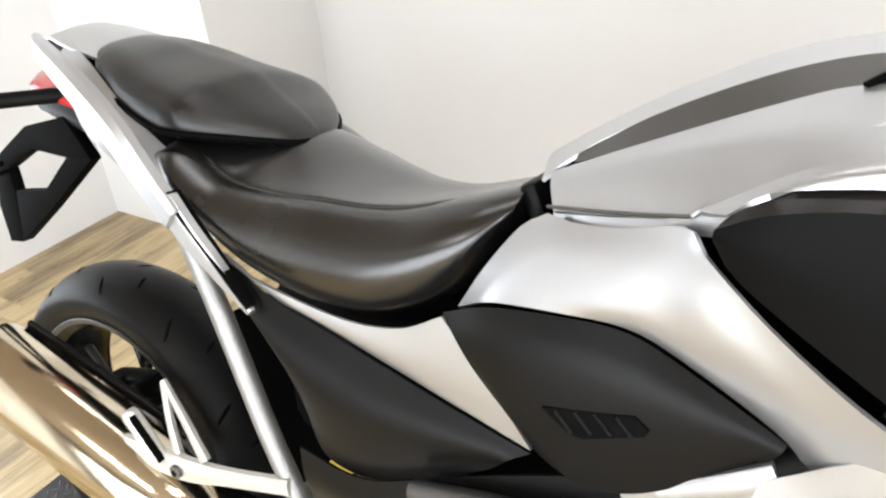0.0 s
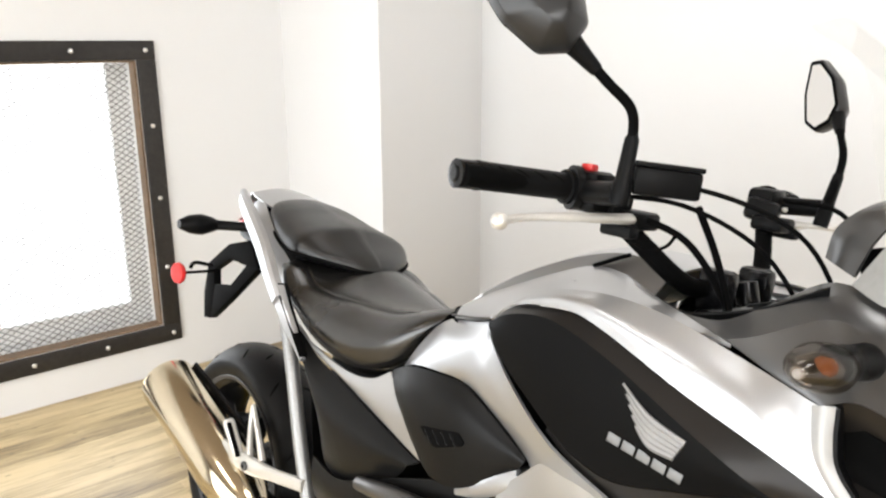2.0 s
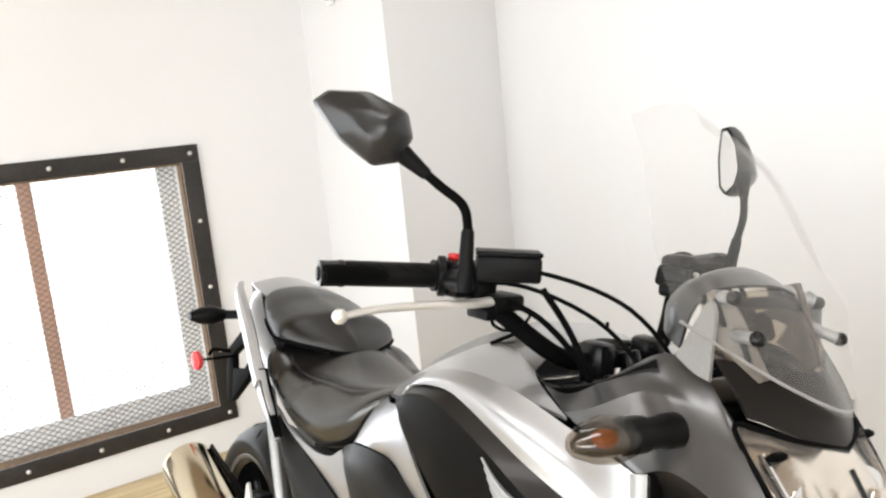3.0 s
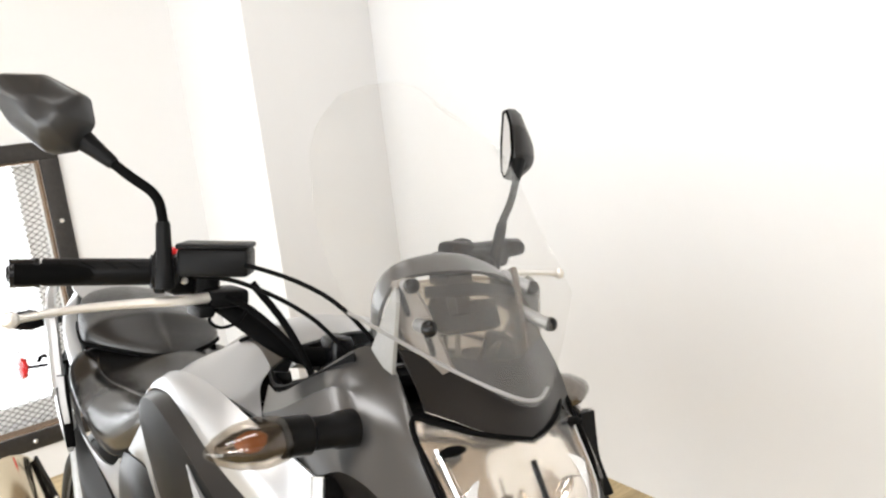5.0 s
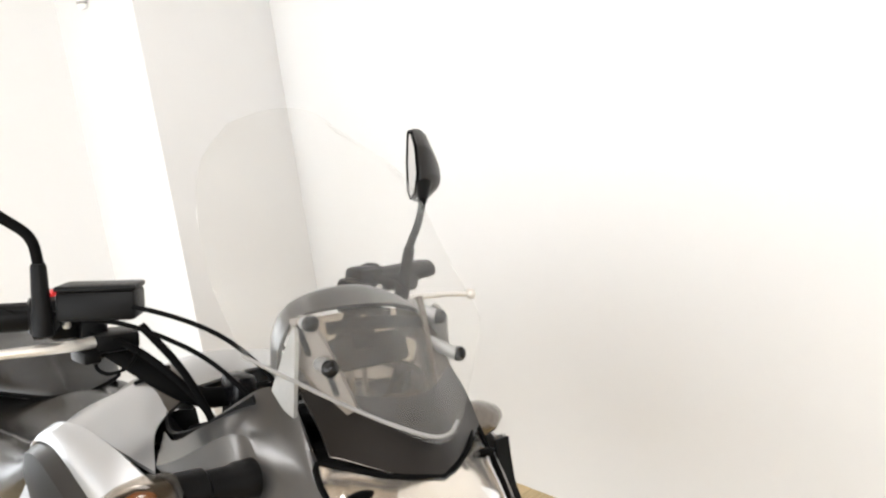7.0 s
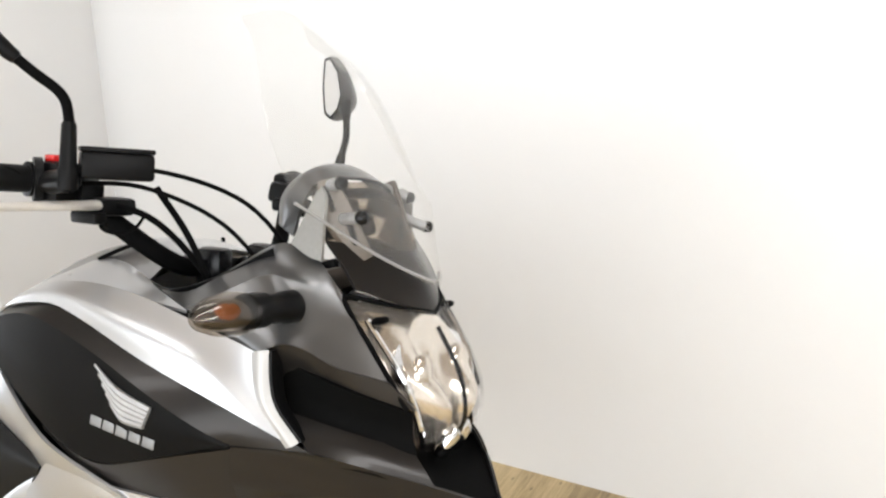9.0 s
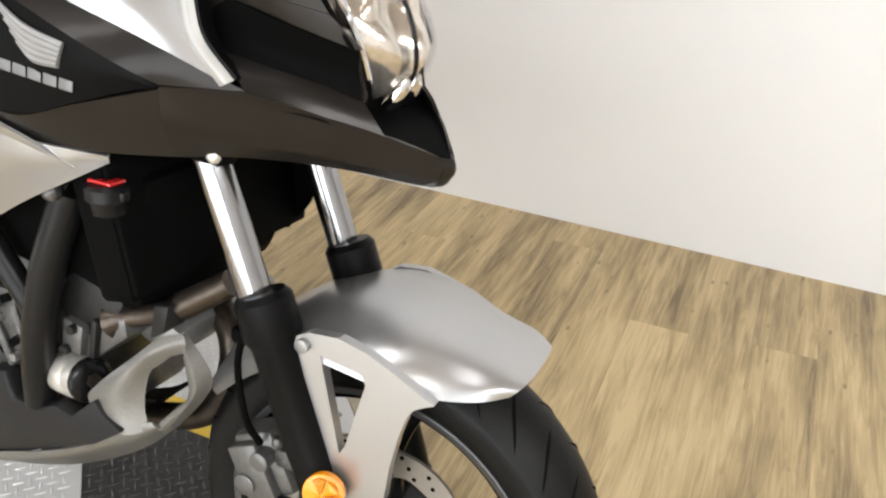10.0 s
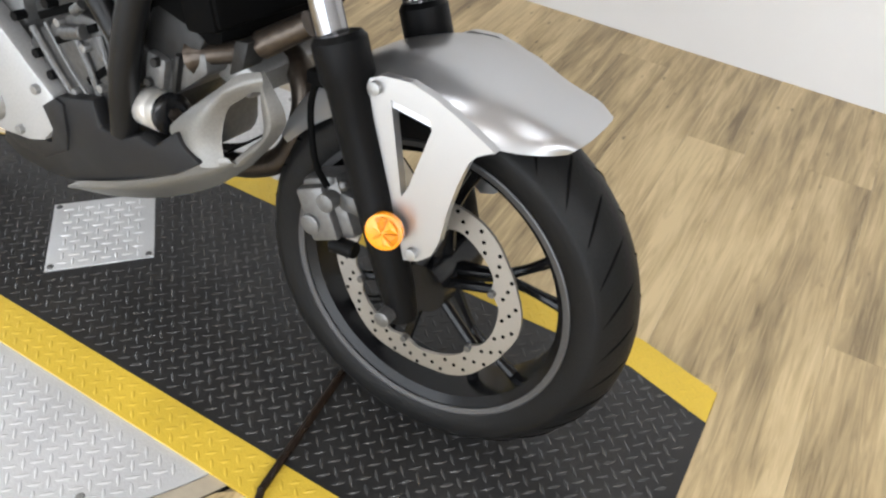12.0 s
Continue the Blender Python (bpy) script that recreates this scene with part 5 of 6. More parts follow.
# wheels
def wheel(name, x, y, z, r, width, rim_r, label):
    rim = put(name, lathe([(rim_r - 0.012, -width * 0.34), (rim_r + 0.004, -width * 0.42), (rim_r + 0.010, -width * 0.45), (rim_r + 0.010, -width * 0.42), (rim_r + 0.002, -width * 0.38), (rim_r + 0.002, width * 0.38), (rim_r + 0.010, width * 0.42), (rim_r + 0.010, width * 0.45), (rim_r + 0.004, width * 0.42), (rim_r - 0.012, width * 0.34), (rim_r - 0.018, 0.0), (rim_r - 0.012, -width * 0.34)], 72), GLOSS, bike, label)
    rim.location = (x, y, z)
    for q in (-1, 1):
        put("rim_flange", lathe([(rim_r + 0.001, q * width * 0.445), (rim_r + 0.0095, q * width * 0.462), (rim_r + 0.0115, q * width * 0.455), (rim_r + 0.0115, q * width * 0.435), (rim_r + 0.001, q * width * 0.43), (rim_r + 0.001, q * width * 0.445)], 72), RIMGREY, rim)
    prof = []
    w = width / 2
    for a in np.linspace(-1, 1, 25):
        t = abs(a)
        yy = w * math.copysign(min(1, t * 1.06), a) * (1 - 0.0 * t)
        rr = r - (r - rim_r - 0.036) * max(0, (t ** 2.1)) * 0.80
        prof.append((rr, yy))
    side = [(rim_r + 0.026, w * 0.97), (rim_r + 0.015, w * 0.90), (rim_r + 0.009, w * 0.86)]
    prof = [(rr, -yy) for rr, yy in reversed(side)] + prof + side
    prof.append(prof[0])
    tyre = put("tyre", lathe(prof, 96), RUBBER, rim, "black road tyre")
    # tread cuts: curved strokes sweeping back to both shoulders
    gv = []
    count = 30 if name == "front_wheel" else 22
    for k in range(count):
        for sgn in (-1, 1):
            a0 = 2 * math.pi * (k + 0.5 * (sgn > 0)) / count
            pts = []
            lo, hi = (0.05, 0.84) if name == "front_wheel" else (0.10, 0.40) if k % 2 else (0.45, 0.78)
            for u in np.linspace(lo, hi, 9):
                yy = sgn * w * min(1, u * 1.06)
                rr = r - (r - rim_r - 0.036) * u ** 2.1 * 0.80 - 0.0018
                ang = a0 + (0.35 * u ** 0.8 + 0.65 * u ** 2.6) * (-0.27 if name == "front_wheel" else -0.22)
                pts.append((rr * math.cos(ang), yy, rr * math.sin(ang)))
            gv.append(tube(pts, [0.0014, 0.0028, 0.0032, 0.0028, 0.0014] if name == "front_wheel" else [0.0020, 0.0036, 0.0040, 0.0036, 0.0020], 5, steps=14))
    tagged(put("tread_groove", join(*gv), GROOVE, tyre), "", "", "", "stuff")
    hub = put("hub", lathe([(0.018, -width * 0.5), (0.040, -width * 0.5), (0.042, -width * 0.25), (0.034, 0), (0.042, width * 0.25), (0.040, width * 0.5), (0.018, width * 0.5)], 32), GLOSS, rim)
    for k in range(5):
        a = 2 * math.pi * k / 5 + 0.32
        def pt(rad, da, yy=0.0):
            return (rad * math.cos(a + da), yy, rad * math.sin(a + da))
        put("spoke", join(tube([pt(0.035, 0), pt(0.085, 0), pt(0.115, 0.0)], [0.017, 0.012, 0.010], 10), tube([pt(0.10, 0.0), pt(0.15, 0.12), pt(rim_r - 0.018, 0.20)], [0.009, 0.0075, 0.010], 10), tube([pt(0.10, 0.0), pt(0.15, -0.12), pt(rim_r - 0.018, -0.20)], [0.009, 0.0075, 0.010], 10)), GLOSS, rim)
    return rim


front = wheel("front_wheel", 1.554, -0.005, 0.302, 0.308, 0.128, 0.221, "black cast front wheel")
rear = wheel("rear_wheel", -0.045, 0.0, 0.312, 0.312, 0.160, 0.222, "black cast rear wheel")


def disc(parent, y, r_out, r_in, n, dots):
    def edge(a):
        return r_out + 0.0035 * max(-0.6, math.cos(6 * a)) - 0.003
    ring_o = [edge(2 * math.pi * k / n) for k in range(n)]
    ring_i = [r_in + 0.004 - 0.010 * max(0.0, math.cos(6 * (2 * math.pi * k / n - 0.35))) ** 3 for k in range(n)]
    rings = []
    for yy, rr in ((y - 0.0025, r_in), (y - 0.0025, None), (y + 0.0025, None), (y + 0.0025, r_in), (y - 0.0025, r_in)):
        rings.append([((ring_i[k] if rr else ring_o[k]) * math.cos(2 * math.pi * k / n), yy, (ring_i[k] if rr else ring_o[k]) * math.sin(2 * math.pi * k / n)) for k in range(n)])
    d = put("brake_disc", loft(rings, cap=False), DISC, parent, "drilled wavy brake disc", 50)
    holes = []
    for k in range(dots):
        a = 2 * math.pi * k / dots
        rad = r_in + (r_out - r_in) * (0.28, 0.52, 0.76)[k % 3]
        holes.append(lathe([(0.001, y - 0.0031), (0.0033, y - 0.0031), (0.0033, y - 0.002)], 8, (rad * math.cos(a), 0, rad * math.sin(a))))
    put("drill_hole", join(*holes), GROOVE, d)
    for k in range(6):
        a = 2 * math.pi * k / 6 + 0.35
        put("disc_bolt", pin(((r_in - 0.004) * math.cos(a), y - 0.010, (r_in - 0.004) * math.sin(a)), ((r_in - 0.004) * math.cos(a), y + 0.006, (r_in - 0.004) * math.sin(a)), 0.0055, 12), ENGINE, d)
        put("disc_arm", tube([(0.040 * math.cos(a), y + 0.012, 0.040 * math.sin(a)), ((r_in + 0.002) * math.cos(a), y + 0.008, (r_in + 0.002) * math.sin(a))], 0.008, 8), GLOSS, d)
    return d


disc(front, -0.052, 0.160, 0.120, 144, 66)
disc(rear, -0.060, 0.120, 0.085, 96, 42)

# front mudguard
GC = [(1.272, 0, 0.462), (1.33, 0, 0.550), (1.42, 0, 0.620), (1.51, 0, 0.648), (1.59, 0, 0.646), (1.66, 0, 0.630), (1.715, 0, 0.616), (1.741, 0, 0.604)]
GM = [(1.275, -0.045, 0.460), (1.335, -0.06, 0.543), (1.42, -0.070, 0.613), (1.51, -0.072, 0.643), (1.59, -0.072, 0.640), (1.66, -0.065, 0.623), (1.712, -0.056, 0.612), (1.739, -0.038, 0.602)]
GS = [(1.285, -0.060, 0.454), (1.345, -0.082, 0.525), (1.43, -0.104, 0.596), (1.51, -0.119, 0.627), (1.59, -0.119, 0.622), (1.655, -0.097, 0.606), (1.705, -0.082, 0.603), (1.733, -0.062, 0.598)]
GE = [(1.295, -0.060, 0.446), (1.355, -0.085, 0.502), (1.44, -0.108, 0.566), (1.50, -0.131, 0.600), (1.60, -0.130, 0.590), (1.66, -0.108, 0.585), (1.700, -0.092, 0.588), (1.724, -0.070, 0.590)]


def across(c):
    return [(x, -y, z) for x, y, z in c]


guard = put("front_mudguard", patch([GE, GS, GM, GC, across(GM), across(GS), across(GE)], 34, 28, 0.004, (0.1, 0, 1)), SILVER, bike, "silver front mudguard")
STAY = ([(1.474, 0.612), (1.478, 0.628), (1.495, 0.637), (1.535, 0.641), (1.572, 0.632), (1.605, 0.618), (1.638, 0.602), (1.658, 0.592), (1.646, 0.586), (1.634, 0.578), (1.626, 0.566), (1.572, 0.591), (1.566, 0.603), (1.511, 0.611), (1.481, 0.606)],
        [(1.481, 0.606), (1.511, 0.611), (1.540, 0.485), (1.545, 0.440), (1.530, 0.425), (1.520, 0.468)],
        [(1.626, 0.566), (1.617, 0.535), (1.608, 0.490), (1.603, 0.440), (1.594, 0.415), (1.575, 0.398), (1.552, 0.390), (1.535, 0.402), (1.530, 0.425), (1.545, 0.440), (1.540, 0.485), (1.548, 0.500), (1.572, 0.591)])
for s in (-1, 1):
    yo = -0.134 if s < 0 else 0.098
    put("mudguard_stay", join(*[slab(q, yo, yo + 0.014, 0) for q in STAY]), SILVER, guard, "silver mudguard stay", 0)
    for bx, bz in ((1.489, 0.620), (1.567, 0.408)):
        put("stay_bolt", pin((bx, yo - 0.008 if s < 0 else yo + 0.022, bz), (bx, yo + 0.004, bz), 0.009, 12), ALU, guard)
orefl = put("side_reflector", rod((1.531, -0.148, 0.438), (1.534, -0.160, 0.440), [(0, 0.024), (0.15, 0.026), (0.9, 0.026), (1, 0.023)], 24), ORANGE, bike, "round amber side reflector")
for k in range(6):
    a = 2 * math.pi * k / 6 + 0.3
    wv = [(0.0026 * math.cos(a + 0.5), -0.0155, 0.003 * math.sin(a + 0.5))] + [(0.0225 * math.cos(a + t), -0.013, 0.0225 * math.sin(a + t)) for t in (0.05, 0.5, 0.97)] + [(0.017 * math.cos(a + 0.5), -0.0165 - 0.002 * (k % 2), 0.017 * math.sin(a + 0.5))]
    wv += [(x, -0.011, z) for x, _, z in wv[:4]]
    wf = [(0, 1, 4), (1, 2, 4), (2, 3, 4), (3, 0, 4), (0, 5, 6, 1), (1, 6, 7, 2), (2, 7, 8, 3), (3, 8, 5, 0)]
    put("lens_wedge", moved((wv, wf), pose(1.534, -0.1475, 0.440)), AMBERWEDGE if k % 2 else ORANGE, orefl, "", 0)
put("reflector_mount", pin((1.535, -0.12, 0.435), (1.531, -0.149, 0.438), 0.018), PLASTIC, bike)
cal = put("brake_caliper", join(box((0.075, 0.055, 0.105), 0.016, pose(1.405, -0.080, 0.395, 0, -25, 0)), box((0.050, 0.020, 0.085), 0.006, pose(1.398, -0.112, 0.390, 0, -25, 0))), CALIPER, bike, "cast grey brake caliper")
put("piston_cap", pin((1.390, -0.127, 0.372), (1.390, -0.10, 0.372), 0.016), CALIPER, cal)
put("piston_cap", pin((1.414, -0.127, 0.418), (1.414, -0.10, 0.418), 0.014), CALIPER, cal)
put("slide_pin", pin((1.42, -0.11, 0.345), (1.462, -0.11, 0.350), 0.013), PLASTIC, cal)
put("caliper_bracket", box((0.05, 0.03, 0.03), 0.008, pose(1.45, -0.095, 0.42)), ENGINE, cal)
put("caliper_bolt", ball((1.44, -0.118, 0.455), 0.009, 10), ENGINE, cal)
put("brake_hose", tube([(1.40, -0.12, 0.62), (1.385, -0.125, 0.56), (1.395, -0.125, 0.48), (1.410, -0.115, 0.44)], 0.005, 8), MATTE, bike)
put("hose_clip", box((0.03, 0.02, 0.02), 0.004, pose(1.395, -0.122, 0.60)), MATTE, bike)

# radiator, down tubes, engine, belly cowl
rad = put("radiator", box((0.05, 0.36, 0.22), 0.010, pose(1.243, -0.005, 0.745, 0, -12, 0)), MATTE, bike, "black radiator")
put("radiator_side", box((0.055, 0.035, 0.20), 0.010, pose(1.238, -0.172, 0.730, 0, -12, 0)), MATTE, rad)
put("radiator_shroud", patch([[(1.30, 0.15, 0.84), (1.335, 0.14, 0.78), (1.325, 0.14, 0.70), (1.27, 0.15, 0.63)], [(1.25, 0.17, 0.84), (1.26, 0.17, 0.78), (1.25, 0.17, 0.70), (1.23, 0.17, 0.62)]], 12, 4, out=(0, 1, 0)), MATTE, bike)
cap = put("radiator_cap", join(lathe([(0.001, 0.029), (0.021, 0.028), (0.025, 0.024), (0.025, 0.010), (0.020, 0.004), (0.018, -0.008)], 24, (1.254, -0.183, 0.755), "z"), box((0.058, 0.012, 0.012), 0.003, pose(1.254, -0.183, 0.772))), TUBEGREY, bike, "radiator cap with a red warning mark")
put("warning_mark", box((0.034, 0.024, 0.004), 0.001, pose(1.254, -0.183, 0.786)), RED, cap)
put("warning_bar", join(box((0.003, 0.020, 0.0006), 0, pose(1.246, -0.183, 0.7884)), box((0.003, 0.020, 0.0006), 0, pose(1.258, -0.183, 0.7884))), MATTE, cap)
for q in (1, -1):
    vf = tube([(1.175, -0.165, 0.755), (1.130, -0.175, 0.645), (1.095, -0.176, 0.53), (1.073, -0.168, 0.425)], 0.0220, 18)
    put("down_tube", vf if q > 0 else flip(vf), TUBEGREY, bike, "black frame down tube")
put("frame_tube", tube([(1.17, -0.16, 0.755), (1.08, -0.19, 0.80), (0.95, -0.18, 0.72)], 0.020, 14), TUBEGREY, bike)
put("frame_tube", tube([(0.98, -0.18, 0.74), (1.03, -0.175, 0.66), (1.09, -0.165, 0.56)], 0.017, 14), TUBEGREY, bike)
put("frame_bolt", ball((1.172, -0.190, 0.758), 0.012, 12), ENGINE, bike)
eng = put("engine", join(box((0.42, 0.30, 0.22), 0.03, pose(0.86, 0, 0.42)), box((0.30, 0.26, 0.22), 0.03, pose(1.0, 0, 0.56, 0, 28, 0)), box((0.30, 0.30, 0.16), 0.03, pose(0.70, 0, 0.50))), ENGINE, bike, "grey cast engine")
case = put("crankcase_cover", slab([(0.60, 0.42), (0.62, 0.53), (0.70, 0.575), (0.80, 0.555), (0.832, 0.532), (0.905, 0.468), (0.938, 0.442), (0.930, 0.385), (0.895, 0.350), (0.858, 0.338), (0.792, 0.332), (0.70, 0.335), (0.63, 0.36)], -0.186, -0.15, 0.006), CASE, eng, "bright painted crankcase cover", 40)
put("cover_boss", lathe([(0.001, -0.198), (0.030, -0.197), (0.036, -0.190), (0.038, -0.18)], 24, (0.775, 0, 0.385)), ALU, eng)
put("cylinder_block", slab([(0.86, 0.50), (0.884, 0.528), (0.985, 0.585), (1.075, 0.575), (1.085, 0.50), (1.03, 0.455), (0.953, 0.435)], -0.160, -0.10, 0.008), ENGINE, eng, "cast grey cylinder block", 40)
put("block_ridge", join(tube([(0.888, -0.163, 0.535), (0.925, -0.163, 0.485), (0.965, -0.163, 0.440)], 0.007, 10), tube([(0.915, -0.160, 0.548), (0.955, -0.160, 0.490), (0.99, -0.160, 0.452)], 0.004, 8)), ENGINE, eng)
put("block_boss", join(pin((0.965, -0.168, 0.548), (1.012, -0.170, 0.562), 0.011), pin((0.99, -0.165, 0.585), (1.01, -0.165, 0.60), 0.008)), ENGINE, eng)
for bx, bz in ((0.898, 0.497), (0.925, 0.470), (0.862, 0.545), (0.94, 0.585)):
    put("case_bolt", pin((bx, -0.176, bz), (bx, -0.155, bz), 0.008, 8), PLASTIC, eng)
# Dark slats laid on the block stand in for shaded recesses.
for q, (x0, z0, x1, z1) in enumerate(((0.905, 0.555, 0.985, 0.590), (0.935, 0.525, 1.03, 0.572), (0.995, 0.478, 1.045, 0.515))):
    put("recess_shade", moved(box((math.hypot(x1 - x0, z1 - z0), 0.006, 0.012), 0.002), pose((x0 + x1) / 2, -0.1605, (z0 + z1) / 2, 0, -math.degrees(math.atan2(z1 - z0, x1 - x0)), 0)), MATTE, eng)
put("block_rib", join(tube([(0.985, -0.163, 0.545), (1.01, -0.165, 0.50), (1.02, -0.163, 0.462)], 0.006, 10), tube([(1.035, -0.162, 0.56), (1.05, -0.165, 0.52), (1.055, -0.162, 0.49)], 0.005, 8)), ENGINE, eng)
for bx, bz in ((0.955, 0.560), (1.005, 0.535), (1.030, 0.480), (0.970, 0.455)):
    put("block_bolt", pin((bx, -0.172, bz), (bx, -0.156, bz), 0.0065, 8), ALU, eng)
put("clutch_cover", lathe([(0.02, -0.200), (0.065, -0.198), (0.080, -0.186), (0.085, -0.14)], 32, (0.70, 0, 0.45)), ALU, eng)
for bx, bz in ((0.905, 0.445), (0.80, 0.535), (0.71, 0.555), (0.845, 0.355)):
    put("cover_bolt", pin((bx, -0.195, bz), (bx, -0.170, bz), 0.008, 10), ALU, eng)
put("cylinder_head", box((0.10, 0.30, 0.10), 0.015, pose(1.16, -0.0, 0.585, 0, 28, 0)), DARKCAST, eng)
put("exhaust_port", box((0.07, 0.22, 0.05), 0.012, pose(1.24, 0.0, 0.55, 0, 20, 0)), ALU, eng)
header = put("exhaust_header", tube([(1.22, 0.0, 0.57), (1.285, -0.02, 0.545), (1.300, -0.03, 0.48), (1.25, -0.03, 0.385), (1.08, 0.0, 0.31), (0.8, 0.0, 0.28)], 0.021, 14), STAINED, bike, "stained steel exhaust header")
put("port_flange", slab([(1.105, 0.500), (1.119, 0.556), (1.180, 0.575), (1.225, 0.588), (1.228, 0.558), (1.165, 0.508)], -0.150, -0.06, 0.006), ENGINE, eng, "cast grey exhaust port flange", 40)
put("port_rib", box((0.036, 0.024, 0.050), 0.006, pose(1.140, -0.150, 0.540, 0, 12, 0)), ENGINE, eng)
put("port_rib", box((0.010, 0.020, 0.060), 0.003, pose(1.176, -0.150, 0.546, 0, 12, 0)), DARKCAST, eng)
for bx, bz in ((1.131, 0.522), (1.147, 0.556)):
    put("port_bolt", pin((bx, -0.170, bz), (bx, -0.150, bz), 0.007, 8), DARKCAST, eng)
put("header_shield", join(rod((1.195, -0.135, 0.572), (1.290, -0.130, 0.606), [(0, 0.026), (0.25, 0.014), (1, 0.016)], 14), rod((1.305, -0.128, 0.618), (1.372, -0.115, 0.662), [(0, 0.019), (1, 0.017)], 14)), STAINED, bike, "brown stained exhaust shield")
put("header_bracket", slab([(1.286, 0.626), (1.309, 0.629), (1.299, 0.590), (1.274, 0.574)], -0.158, -0.118, 0.003), DARKCAST, bike)
filt = put("oil_filter", rod((1.098, -0.146, 0.470), (1.164, -0.159, 0.482), [(0, 0.026), (0.10, 0.030), (0.55, 0.031), (0.62, 0.029), (0.70, 0.031), (1, 0.030)], 24), ALUBR, bike, "bright metal oil filter with a dark end")
put("filter_cap", rod((1.1615, -0.1585, 0.4816), (1.172, -0.1605, 0.4836), [(0, 0.0312), (0.5, 0.031), (0.8, 0.027), (1, 0.017)], 20), GLOSS, filt)
put("filter_nut", rod((1.171, -0.1603, 0.4834), (1.177, -0.1615, 0.4846), [(0, 0.011), (1, 0.010)], 6), STAINED, filt)
# belly cowl: black upper, silver lower with an open front loop
BELLY = [(0.745, 0.290), (0.765, 0.322), (0.799, 0.335), (0.857, 0.339), (0.905, 0.352), (0.922, 0.385), (0.912, 0.422), (0.949, 0.447), (1.030, 0.467), (1.038, 0.425), (1.084, 0.423), (1.119, 0.441), (1.150, 0.434), (1.197, 0.474), (1.209, 0.455), (1.240, 0.438), (1.185, 0.398), (1.017, 0.314), (0.927, 0.272), (0.853, 0.260), (0.78, 0.262)]


def tucked(vf):
    """Draws the lower edge of a belly part in under the engine."""
    return [(x, y + max(0, 0.40 - z) * 0.22 * (1 if y < 0 else -1), z) for x, y, z in vf[0]], vf[1]


put("belly_panel", tucked(slab(BELLY, -0.186, -0.160, 0.005)), DUSTY, bike, "dusty black belly panel")
put("belly_panel", moved(tucked(flip(slab(BELLY, -0.186, -0.160, 0.005))), pose(-0.10, -0.06, 0.06)), DUSTY, bike, "dusty black belly panel")
put("belly_step", tucked(slab([(0.770, 0.318), (0.800, 0.300), (0.862, 0.300), (0.940, 0.345), (0.962, 0.392), (0.965, 0.440), (0.949, 0.445), (0.914, 0.421), (0.924, 0.384), (0.905, 0.350), (0.857, 0.337), (0.80, 0.333)], -0.1905, -0.18, 0.003)), DUSTY, bike)
put("belly_lip", patch([[(0.880, -0.135, 0.232), (0.990, -0.138, 0.262), (1.104, -0.138, 0.306), (1.216, -0.136, 0.370), (1.289, -0.130, 0.434)], [(0.905, -0.165, 0.258), (1.03, -0.172, 0.306), (1.14, -0.172, 0.356), (1.225, -0.168, 0.408), (1.278, -0.156, 0.442)], [(0.935, -0.164, 0.282), (1.074, -0.178, 0.343), (1.180, -0.180, 0.397), (1.227, -0.174, 0.434), (1.266, -0.158, 0.448)]], 20, 8), COWL, bike, "dusty silver belly cowl lip")
put("belly_cowl", patch([[(1.212, -0.180, 0.436), (1.176, -0.176, 0.464), (1.192, -0.172, 0.491), (1.254, -0.160, 0.549), (1.285, -0.152, 0.577), (1.318, -0.146, 0.590)], [(1.238, -0.178, 0.430), (1.222, -0.178, 0.470), (1.238, -0.174, 0.510), (1.268, -0.164, 0.548), (1.298, -0.156, 0.568), (1.326, -0.150, 0.582)], [(1.264, -0.158, 0.434), (1.257, -0.158, 0.469), (1.266, -0.154, 0.520), (1.285, -0.150, 0.540), (1.303, -0.147, 0.556), (1.320, -0.146, 0.562)]], 20, 8), COWL, bike, "dusty silver belly cowl")
put("cowl_front_bar", patch([[(1.318, -0.140, 0.590), (1.347, -0.130, 0.534), (1.336, -0.130, 0.495), (1.289, -0.132, 0.434)], [(1.324, -0.150, 0.570), (1.336, -0.148, 0.520), (1.319, -0.148, 0.485), (1.279, -0.152, 0.436)], [(1.317, -0.146, 0.556), (1.321, -0.145, 0.502), (1.299, -0.146, 0.474), (1.264, -0.154, 0.434)]], 18, 7), COWL, bike)
put("cowl_web", patch([[(1.00, -0.14, 0.28), (1.00, 0.08, 0.28)], [(1.08, -0.13, 0.31), (1.08, 0.08, 0.31)], [(1.16, -0.13, 0.37), (1.16, 0.06, 0.37)]], 6, 8, out=(1, 0, -0.5)), MATTE, bike)
# Matte block added as the dark shade above the engine.
put("shade_block", box((0.50, 0.30, 0.20), 0.03, pose(1.02, 0, 0.72, 0, 8, 0)), MATTE, bike)
put("under_tank", box((0.46, 0.30, 0.14), 0.03, pose(1.0, 0, 0.86, 0, -8, 0)), MATTE, bike)
put("frame_core", box((0.42, 0.24, 0.26), 0.04, pose(0.62, 0, 0.68, 0, -6, 0)), MATTE, bike)

